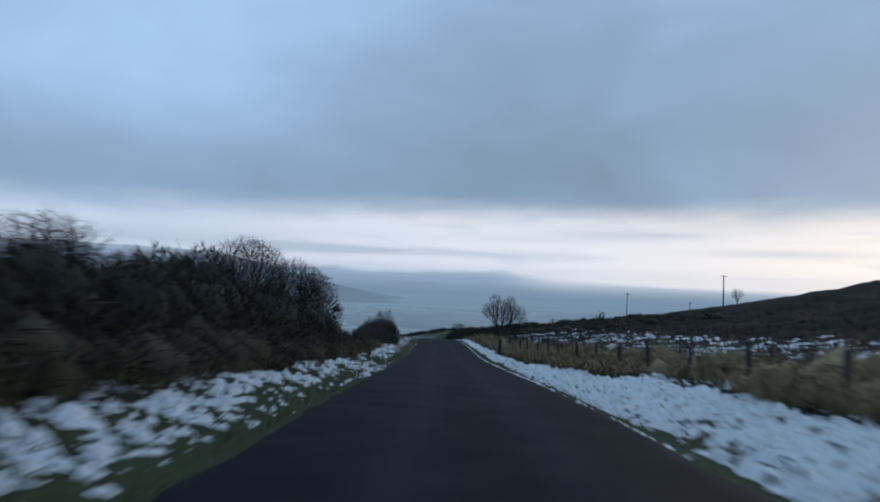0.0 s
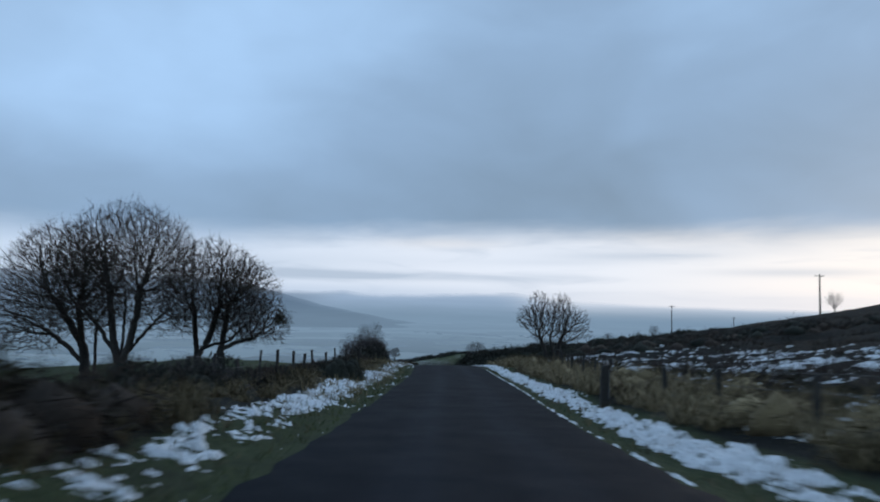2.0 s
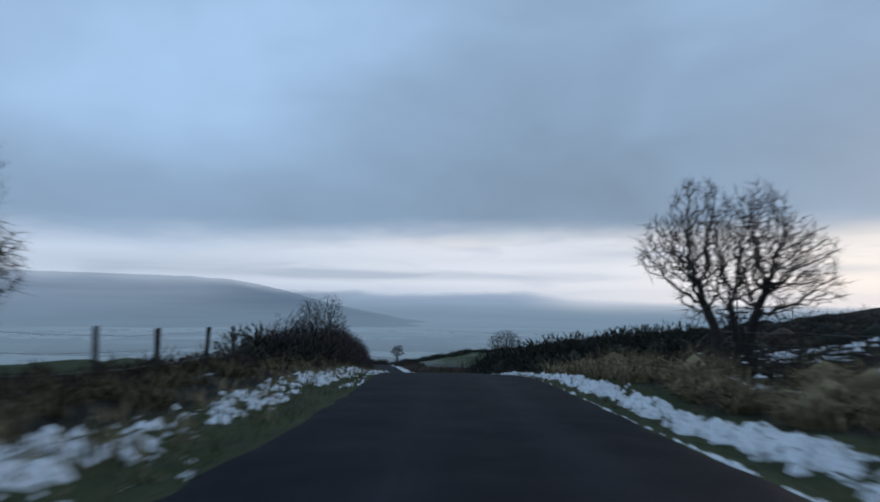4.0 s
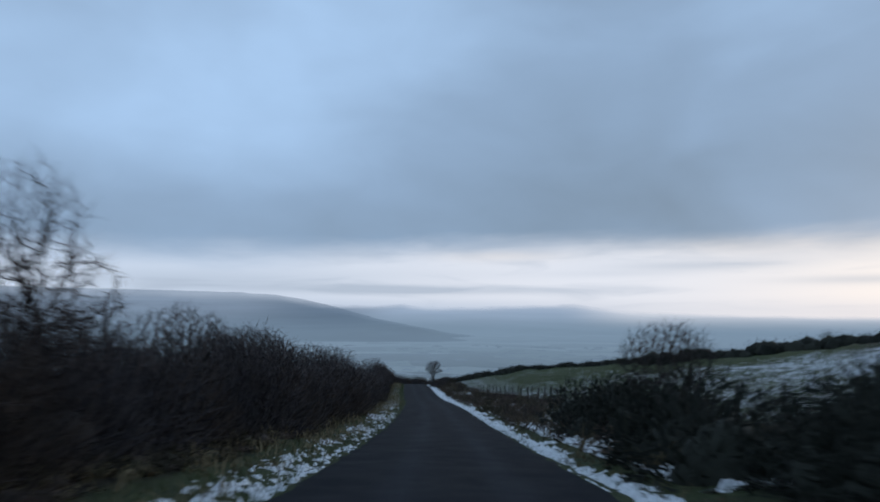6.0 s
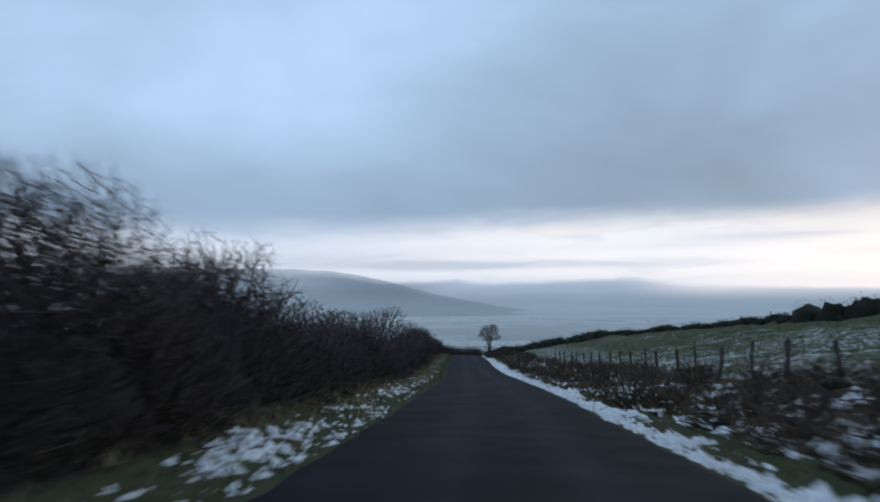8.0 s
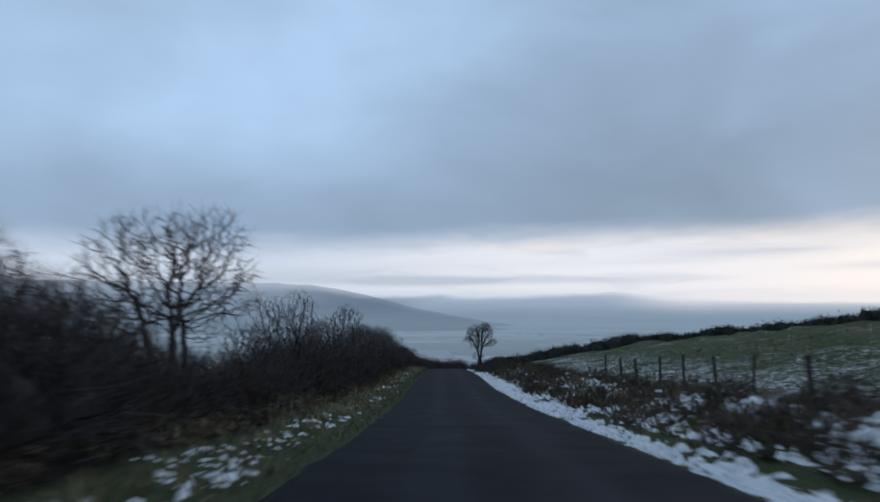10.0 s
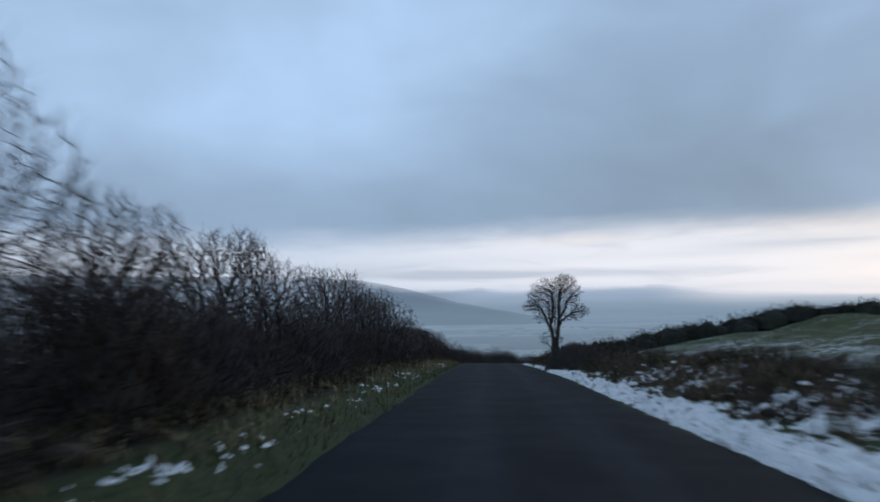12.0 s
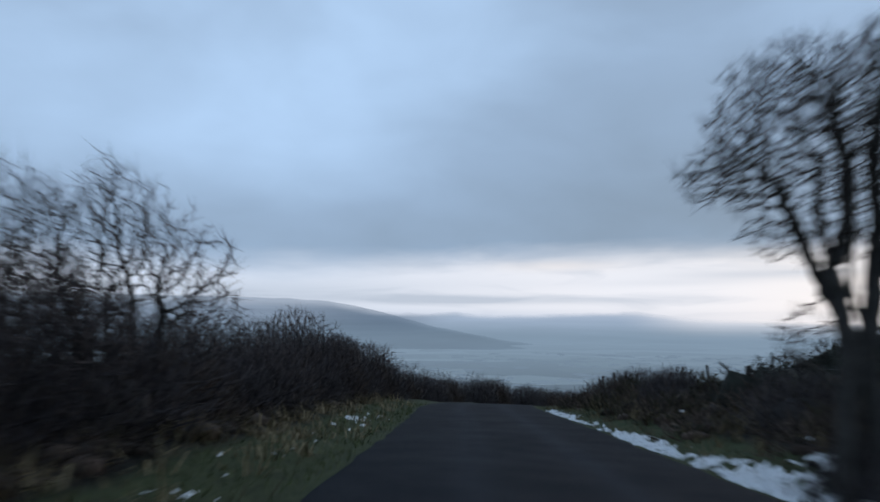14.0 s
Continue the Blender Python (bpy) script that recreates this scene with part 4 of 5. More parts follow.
THORNS = [thorn_bush("thorn_a", 31, 2.5, 1.45, 3000), thorn_bush("thorn_b", 32, 2.5, 1.3, 3000), thorn_bush("thorn_c", 33, 2.2, 1.6, 3000)]
THIN_THORNS = [thorn_bush("thorn_d", 34, 2.4, 1.5, 1300, 0.13), thorn_bush("thorn_e", 35, 2.2, 1.6, 1300, 0.13)]
TALL = [tall_thorn("tall_thorn", 36 + k) for k in range(3)]
# underwood and bramble hearts are coloured dark for the shade within
UNDER = [shrub_meshes("underwood", 40 + k, (1.5, 1.15, 1.2), SHADED_STEMS, (HAW, HAW, BRACKEN)[k], 5200, 0.30, 0.0075, 0.8, 2, 0.58) for k in range(3)]
GORSES = [shrub_meshes("gorse", 50 + k, (1.25, 1.15, 1.25), GORSE, GORSE, 1150, 0.21, 0.029, 0.5, 2, 0.58) for k in range(3)]
BIGS = [shrub_meshes("evergreen", 55 + k, (1.7, 1.6, 2.75), GORSE, (GORSE, GORSE, OLIVE)[k], 4200, 0.26, 0.030, 0.3, 3, 0.88) for k in range(3)]
OLIVES = [shrub_meshes("bramble", 60 + k, (1.3, 1.1, 1.1), SHADED_STEMS, OLIVE, 1500, 0.20, 0.026, 0.3) for k in range(3)]


def set_bush(name, label, category, at, pair, names, turn, size, group):
    ob = thing(name, at, label, category, group, turn=turn, size=size)
    for kind, me in zip(names, pair):
        tagged(part(kind, me, ob), kind="" if kind == "woody_core" else "stuff")
    return ob


def left_hedge():
    rng = random.Random(7)
    y, k = 91.5, 0
    tall_ones = ((108.5, 1.08), (115, 0.85), (120, 0.8), (126, 0.8), (130.5, 0.78), (140, 1.1), (147, 1.0), (165, 0.9), (178, 1.25), (190, 1.0), (193.5, 0.75), (198, 0.9), (204, 1.12), (207.5, 0.9), (213, 1.0), (216.5, 0.95), (221, 0.7), (224.5, 1.1), (228.5, 1.0), (232, 1.0),
                 (235, 0.95), (239.5, 1.1), (254, 0.9), (259, 0.8))
    label = "bare hawthorn hedge bush, dense dark twigs"
    while y < 352:
        near = y < 272
        tall = float(np.interp(y, [91, 102, 107, 150, 174, 177, 184, 187, 206, 212, 219, 224, 229, 243, 247, 253, 262, 270, 285, 300], [0.62, 0.75, 1.30, 1.38, 1.2, 0.95, 0.95, 1.1, 1.2, 1.2, 1.05, 1.35, 1.05, 1.0, 1.05, 1.3, 1.4, 1.3, 1.1, 1.1]))
        tall *= rng.uniform(0.62 if y < 244 else 0.82, 1.02) * (1.2 if 104 < y < 172 else 1.0)
        u = -6.7 - rng.uniform(-0.25, 0.6)
        set_bush("thorn_bush", label, "bush", spot(u, y), THIN_THORNS[k % 2] if y > 272 or 174 < y < 186 else THORNS[k % 3], ("woody_base", "crown"), rng.uniform(0, 360), tall, "left hedge")
        set_bush("underwood_bush", "tangle of dead bramble under the hedge", "bush", spot(u + 0.05, y + 0.6), UNDER[k % 3], ("woody_core", "tangle"), 80 + rng.uniform(0, 25), rng.uniform(1.1, 1.35) * (0.55 + 0.7 * (0.6 if 174 < y < 186 else tall)), "hedge bottom")
        if near and k % 2:
            set_bush("thorn_bush", label, "bush", spot(u - 1.6, y + 1.2), THIN_THORNS[(k // 2) % 2], ("woody_base", "crown"), rng.uniform(0, 360), tall * 1.1, "left hedge")
        y += 2.8 if near else 3.4
        k += 1
    for k, (y, size) in enumerate(tall_ones):
        if y > 228:
            set_bush("thorn_bush", label, "bush", spot(-6.0, y + 1.1), THIN_THORNS[k % 2], ("woody_base", "crown"), rng.uniform(0, 360), 1.05 * size, "left hedge")
        plant_tree("hawthorn_tree", "tall bare hawthorn standing above the hedge", spot(-6.8, y), TALL[k % 3], rng.uniform(0, 360), size, "tall hedge hawthorns")


def left_thicket():
    rng = random.Random(17)
    label = "tall near-black evergreen bush in a roadside thicket"
    for k in range(40):
        y = 1.0 + 41 * (k + rng.random()) / 40
        h = float(np.interp(y, [0, 8, 14, 20, 25, 30, 34, 38, 40, 42], [1.8, 1.9, 2.4, 3.4, 2.9, 3.3, 3.6, 3.2, 2.2, 1.3])) * rng.uniform(0.85, 1.08)
        u = -4.9 - 0.75 * h - rng.uniform(0, 1.8)
        set_bush("thicket_bush", label, "bush", spot(u, y), BIGS[k % 3], ("woody_core", "foliage"), rng.uniform(0, 360), h / 3.3, "roadside thicket")
    for k in range(24):
        y = 1.0 + 41 * (k + rng.random()) / 24
        if k % 3:
            set_bush("bramble_bush", "brown and olive bramble mound on the verge", "bush", spot(-6.2 - rng.uniform(0, 0.8), y), OLIVES[k % 3], ("woody_core", "foliage"), rng.uniform(0, 360), rng.uniform(0.9, 1.3), "thicket edge brambles")
        else:
            set_bush("thorn_bush", "bare thorn bush in a roadside thicket", "bush", spot(-7.6 - rng.uniform(0, 1), y), THORNS[k % 3], ("woody_base", "crown"), rng.uniform(0, 360), rng.uniform(0.9, 1.2), "roadside thicket")
    for y, u, s in ((62.3, -4.95, 0.38), (62.9, -4.45, 0.40)):
        set_bush("gorse_bush", "dark upright gorse bush at the verge edge", "bush", spot(u, y), BIGS[int(y * 10) % 2], ("woody_core", "foliage"), y * 31, s, "gorse by the left fence")
    for k, (y, u, s) in enumerate(((46, -8.2, 0.55), (48.5, -7.4, 0.75), (50, -8.4, 0.85), (51.5, -7.0, 0.65), (53, -7.8, 0.8), (55.5, -6.9, 0.5), (58, -7.8, 0.5), (60, -6.9, 0.45))):
        set_bush("bramble_bush", "dark bramble mound by the fence", "bush", spot(u, y), (UNDER, GORSES)[k % 2][k % 3], ("woody_core", "tangle"), y * 31, s, "brambles by the left fence")
    for y, u, s in ((64, -5.8, 0.6), (70, -12.5, 1.1), (88, -6.4, 1.0), (92, -6.0, 1.05), (95, -5.8, 1.1)):
        set_bush("gorse_bush", "dark green gorse bush by the fence", "bush", spot(u, y), GORSES[int(y) % 3], ("woody_core", "foliage"), y * 31, s, "gorse by the left fence")


def right_thickets():
    rng = random.Random(27)
    for k in range(44):
        y = 95.5 + 20.5 * (k + rng.random()) / 44
        u = 4.7 + 7.0 * rng.random() ** 1.4
        set_bush("gorse_bush", "dense dark gorse bush on the roadside bank", "bush", spot(u, y), GORSES[k % 3], ("woody_core", "foliage"), rng.uniform(0, 360), rng.uniform(1.0, 1.4), "right gorse thicket")
    for k in range(13):
        y = 116.5 + 12 * (k + rng.random()) / 13
        set_bush("gorse_bush", "dark gorse bush on the bank", "bush", spot(4.6 + 2.6 * rng.random(), y), GORSES[k % 3], ("woody_core", "foliage"), rng.uniform(0, 360), rng.uniform(0.65, 0.95), "right gorse thicket")
    for k in range(9):
        y = 121 + 11 * (k + rng.random()) / 9
        set_bush("gorse_bush", "tall dark gorse bush on the bank", "bush", spot(5.6 + 3.6 * rng.random(), y), GORSES[k % 3], ("woody_core", "foliage"), rng.uniform(0, 360), rng.uniform(1.1, 1.45), "right gorse thicket")
    for dx, dy, s in ((0.45, -0.9, 0.72), (1.1, 0.7, 0.8), (0.3, 0.7, 0.6), (1.6, -0.6, 0.75), (1.4, 2.0, 0.8), (0.9, -2.2, 0.62)):
        set_bush("bramble_bush", "brown bramble mound round the foot of a hawthorn", "bush", place(-15.45 + dx, 236 + dy), UNDER[int(dx * 10) % 3], ("woody_core", "tangle"), dx * 90, s, "bramble under the lone hawthorn")
    for k in range(14):
        y = 238 + 26 * (k + rng.random()) / 14
        u = 5.4 + rng.uniform(0, 2.4)
        set_bush("bramble_bush", "low brown bramble on the bank beyond the tree", "bush", spot(u, y), (OLIVES, UNDER)[k % 2][k % 3], ("woody_core", "foliage"), rng.uniform(0, 360), rng.uniform(0.7, 1.0), "brambles beyond the tree")


def far_hedges():
    """Dark hedgerow along the far side of the field, joined."""
    rng = np.random.default_rng(70)
    rows = [(-13.0, 248.6, -9.8, 252.8, 34, 0.62, 1.6), (-8.4, 254, 2, 256.5, 80, 0.72, 1.7), (2, 256.5, 10, 251, 66, 0.55, 1.6), (10, 251, 18, 239, 90, 0.55, 1.6),
            (18, 239, 23, 222, 90, 0.6, 1.6), (22.5, 212, 60, 201, 150, 1.15, 1.6)]
    pieces = []
    domes = [lump(3 + k, 2, 0.5) for k in range(3)]
    for x0, y0, x1, y1, n, s, tall in rows:
        for k in range(n):
            f = (k + rng.uniform(0, 1)) / n
            at = np.array(place(x0 + (x1 - x0) * f + rng.normal(0, 0.6), y0 + (y1 - y0) * f + rng.normal(0, 0.6)))
            co, tri = domes[k % 3]
            c = co * s * rng.uniform(0.75, 1.35) * np.array([1.4, 1.2, tall * rng.uniform(0.7, 1.1)])
            pieces.append((c * 0.74 + at, quads(tri)))
            v, f4 = spines(rng, c, tri, 420, 0.24, 0.030, 0.25, 0.75)
            pieces.append((v + at, f4))
    tagged(new("hedgerow", mesh_of("hedgerow", *pile(pieces), GORSE)), "dark gorse hedgerow along the upper field edge", "hedge", kind="stuff")


def scrub(name, label, seed, n, y0, y1, u0, u1, size, mats, count=170, length=0.26, width=0.017, flat=0.8, clear=(0, 0, 0), up=0.7, core=0.3, gaps=9.0):
    """Low tangled scrub too dense to count, in two growths: dead stems and leaves."""
    rng = np.random.default_rng(seed)
    domes = [lump(seed + k, 1, 0.45) for k in range(4)]
    for j, (kind, mat) in enumerate(mats):
        pieces = []
        for k in range(n // len(mats)):
            y = y0 + (y1 - y0) * (k + rng.uniform(0, 1)) / (n // len(mats))
            a, b = np.interp(y, *u0) if isinstance(u0, tuple) else u0, np.interp(y, *u1) if isinstance(u1, tuple) else u1
            u = float(rng.uniform(a, b))
            if clear[0] < y < clear[1] and u > clear[2]:
                continue
            at = np.array(spot(u, float(y)))
            if wob(at[0], at[1], 4.2, 5.0) > gaps:
                continue
            co, tri = domes[k % 4]
            s = rng.uniform(0.55, 1.25) * (np.interp(y, *size) if isinstance(size, tuple) else size)
            c = co * s * np.array([rng.uniform(0.9, 1.4), rng.uniform(0.9, 1.4), flat * rng.uniform(0.7, 1.2)])
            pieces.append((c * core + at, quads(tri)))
            v, f = spines(rng, c, tri, count, length * s ** 0.5, width, up, 0.5)
            pieces.append((v + at, f))
        tagged(new(name, mesh_of(name, *pile(pieces), mat)), label % kind, "scrub", kind="stuff")


def low_scrub():
    brown = (("brown dead bramble", BRACKEN), ("olive bramble leaves", OLIVE), ("dark heather", HEATHER))
    rusty = (("rust-brown dead bramble", DOCK), ("olive bramble leaves", OLIVE), ("brown dead stalks", BRACKEN))
    scrub("bank_scrub", "low tangle of %s on the bank under the field fence", 300, 840, 113, 268,
          ([113, 130, 170, 190, 268], [4.3, 3.9, 3.8, 3.9, 3.8]), ([113, 180, 268], [8.8, 8.3, 7.8]), ([113, 180, 195, 228, 236, 268], [0.72, 0.7, 0.52, 0.62, 0.8, 0.75]), rusty, length=0.32, flat=1.0, clear=(129.0, 134.5, 4.0), gaps=0.22)
    scrub("gorse_belt", "near-black belt of %s on the slope above the road", 340, 260, 86, 118, ([86, 96, 118], [14.0, 10.0, 9.0]), ([86, 118], [36, 30]), 1.15, (("gorse", GORSE), ("old heather", HEATHER)), 150, 0.30, 0.022, 0.85, core=0.6)
    scrub("moor_scrub", "rough growth of %s along the moor fence", 310, 240, -4, 96, ([-4, 30, 96], [5.8, 5.3, 4.7]), 10.5, 0.52, brown)
    hanging = (("brown bramble and dead fern", BRACKEN), ("olive bramble leaves", OLIVE), ("dark brown withered stalks", HEATHER))
    scrub("bank_growth", "hanging mounds of %s below a roadside thicket", 330, 250, 0, 43, ([0, 43], [-7.6, -6.8]), ([0, 12, 43], [-5.5, -5.1, -4.9]), ([0, 10, 20, 30, 47], [0.95, 0.9, 0.85, 0.7, 0.6]), hanging, 330, 0.36, 0.016, 1.0, up=-0.35, core=0.72)
    scrub("moor_edge_tussocks", "thick bleached mounds of %s above the verge snow", 331, 210, -4, 92, ([-4, 14, 22, 30, 60, 92], [7.1, 6.7, 6.2, 5.6, 4.9, 4.8]), ([-4, 92], [9.2, 7.0]), ([-4, 30, 60, 92], [0.95, 0.9, 0.68, 0.62]),
          (("dead moor grass", PALE), ("brown withered grass", STRAW), ("dead moor grass", PALE)), 300, 0.34, 0.013, 0.95, up=-0.3, core=0.66, gaps=0.42)
    scrub("hedge_bank", "rough bank of %s at the foot of the hedge", 350, 640, 97, 262, -6.2, ([97, 120, 262], [-4.5, -4.7, -4.9]), ([97, 104, 130, 262], [0.5, 0.42, 0.40, 0.36]),
          (("olive bramble leaves", OLIVE), ("dead stalks", HEATHER), ("bramble and dead fern", BRACKEN)), 190, 0.28, 0.010, 0.8, up=-0.2, core=0.6)
    scrub("verge_scrub", "rough growth of %s between verge and field", 320, 250, 42, 96, ([42, 70, 96], [-10.5, -9.5, -7.5]), ([42, 96], [-6.6, -5.6]), ([42, 56, 64, 96], [0.62, 0.52, 0.5, 0.5]), brown, flat=1.0)


left_hedge()
left_thicket()
right_thickets()
low_scrub()
far_hedges()

# ---- fences, gate and poles ----
def post_mesh(name, w, h, seed, mat=None):
    """A squared, weathered post with a sloping top."""
    rng = random.Random(seed)
    bm = bmesh.new()
    bmesh.ops.create_cube(bm, size=1.0)
    bmesh.ops.subdivide_edges(bm, edges=[e for e in bm.edges if abs(e.verts[0].co.z - e.verts[1].co.z) > 0.5], cuts=3)
    for v in bm.verts:
        top = v.co.z > 0.49
        v.co = Vector((v.co.x * w, v.co.y * w, (v.co.z + 0.5) * (h + 0.4) - 0.4))
        v.co.x += rng.uniform(-0.07, 0.07) * w + 0.02 * math.sin(v.co.z * 3 + seed)
        v.co.y += rng.uniform(-0.07, 0.07) * w
        if top:
            v.co.z += 0.25 * v.co.x
    bmesh.ops.bevel(bm, geom=list(bm.edges), offset=w * 0.08, segments=1, affect="EDGES")
    return joined(name, bm, mat or POSTWOOD)


POSTS = [post_mesh("fence_post", 0.10, 1.15, 1), post_mesh("fence_post_thin", 0.08, 1.2, 2), post_mesh("fence_post_short", 0.11, 1.0, 3)]
STOUT = post_mesh("gate_post", 0.22, 1.25, 4)


def wire_fence(label, line, step, seed, wires=(0.35, 0.7, 1.02), group="fences"):
    """Posts and wires along points (u, y); posts lean a little."""
    rng = random.Random(seed)
    pts = [spot(u, y) for u, y in line]
    ob = thing("wire_fence", pts[0], label, "fence", group)
    inv = Matrix.Translation(-pts[0])
    places = []
    for (ua, ya), (ub, yb) in zip(line, line[1:]):
        n = max(1, round((yb - ya) / step))
        places += [(ua + (ub - ua) * k / n, ya + (yb - ya) * k / n) for k in range(n)]
    places.append(line[-1])
    tops = []
    for k, (u, y) in enumerate(places):
        at = spot(u + rng.uniform(-0.08, 0.08), y + rng.uniform(-0.3, 0.3))
        p = part("post", POSTS[rng.randrange(3)], ob)
        p.matrix_basis = inv @ Matrix.Translation(at) @ pose(0, 0, 0, rng.uniform(-5, 5), rng.uniform(-5, 5), rng.uniform(0, 90))
        tops.append(np.array(at))
    tops = np.array(tops)
    for h in wires:
        line3 = []
        for a, b in zip(tops, tops[1:]):
            for f in (0.0, 0.5):
                q = a + (b - a) * f
                line3.append(q + np.array([0.05, 0, h - (0.03 if f else 0)]))
        line3.append(tops[-1] + np.array([0.05, 0, h]))
        l3 = np.array(line3)[None] - np.array(pts[0])
        v, f = tubes(l3, np.array([0.0045]), np.array([0.0045]), 3)
        part("wire", mesh_of("fence_wire", v, f, WIRE), ob)
    return ob


def field_gate():
    """A tubular steel gate, open back into the field, between stout posts."""
    for u, y, s, lab in ((4.15, 53.2, 1.0, "stout weathered gate post"), (5.3, 58.0, 0.9, "gate post at the far side of a field gate")):
        tagged(new("gate_post", STOUT), lab, "post", "gate posts").matrix_basis = Matrix.Translation(spot(u, y)) @ Matrix.Scale(s, 4)
    a, b = spot(4.4, 53.7), spot(5.2, 57.7)
    ob = thing("field_gate", a, "galvanised five-bar steel field gate beside the verge", "gate")
    run = np.array(b - a)

    def bar(name, p, q, r):
        v, f = tubes(np.array([p, (np.array(p) + np.array(q)) / 2, q])[None], np.array([r]), np.array([r]), 6)
        part(name, mesh_of("gate_" + name, v, f, STEEL, True), ob)

    for h in (0.22, 0.42, 0.62, 0.84, 1.08):
        bar("rail", (0, 0, h), tuple(run + np.array([0, 0, h])), 0.021)
    for f in (0.0, 0.5, 1.0):
        bar("stile", tuple(run * f + np.array([0, 0, 0.2])), tuple(run * f + np.array([0, 0, 1.1])), 0.024)
    bar("brace", (0, 0, 0.24), tuple(run * 0.5 + np.array([0, 0, 1.06])), 0.018)


def utility_poles():
    def make():
        ob = thing("utility_pole", (0, 0, 0), "wooden electricity pole with a short crossarm on the moor", "utility pole", "power line poles")
        z = np.linspace(-0.5, 8.6, 7)
        v, f = tubes(np.stack([0 * z, 0 * z, z], -1)[None], np.array([0.15]), np.array([0.10]), 8)
        part("pole", mesh_of("utility_pole_shaft", v, f, BARK, True), ob)
        bm = bmesh.new()
        bmesh.ops.create_cube(bm, size=1.0)
        for vt in bm.verts:
            vt.co = Vector((vt.co.x * 1.7, vt.co.y * 0.10, vt.co.z * 0.12 + 8.35))
        bmesh.ops.bevel(bm, geom=list(bm.edges), offset=0.012, segments=1, affect="EDGES")
        arm = part("crossarm", joined("utility_pole_arm", bm, BARK), ob)
        for x in (-0.75, 0.0, 0.75):
            zz = np.array([0.0, 0.08, 0.16, 0.26]) + (8.41 if x else 8.58)
            v, f = tubes(np.stack([0 * zz + x, 0 * zz, zz], -1)[None], np.array([0.06]), np.array([0.03]), 6)
            part("insulator", mesh_of("pole_insulator", v, f, STEEL), arm, "grey insulator")
        return ob

    first = make()
    first.matrix_basis = Matrix.Translation(place(57.2, 212)) @ pose(0, 0, 0, 0, 0, 20)
    for x, y, turn, tall in ((57.6, 141.2, 15, 0.74), (103, 286, 20, 1.0)):
        copy_thing(first, Matrix.Translation(place(x, y)) @ pose(0, 0, 0, 0, 0, turn) @ Matrix.Scale(tall, 4, (0, 0, 1)))


wire_fence("leaning weathered posts and wire along rough grass", [(6.3, 4), (6.2, 30), (5.6, 52)], 3.6, 1)
wire_fence("leaning weathered posts and wire beyond the gate", [(5.4, 58.5), (6.5, 74), (8.5, 90)], 3.6, 2)
wire_fence("field fence of thin wooden posts and wire", [(9.4, 116), (8.6, 130), (8.8, 165), (8.6, 204)], 2.9, 3)
wire_fence("short wooden posts along the bank top", [(7.6, 239), (7.0, 252), (6.0, 268)], 2.4, 4)
wire_fence("old wooden posts between verge and field", [(-7.6, 52), (-7.4, 70), (-6.6, 84), (-6.4, 97)], 2.6, 5)
wire_fence("field fence under the bare trees", [(-14.5, 60), (-15.5, 78), (-22, 92)], 3.4, 6)
field_gate()
utility_poles()


# ---- grass, heather and snow ----
def scatter(seed, n, y0, y1, u_of):
    rng = np.random.default_rng(seed)
    y = rng.uniform(y0, y1, n)
    u = u_of(rng, y)
    x = road_x(y) + u + np.sign(u) * (half(y) - 2.4)
    return np.stack([x, y, land(x, y)], -1), rng


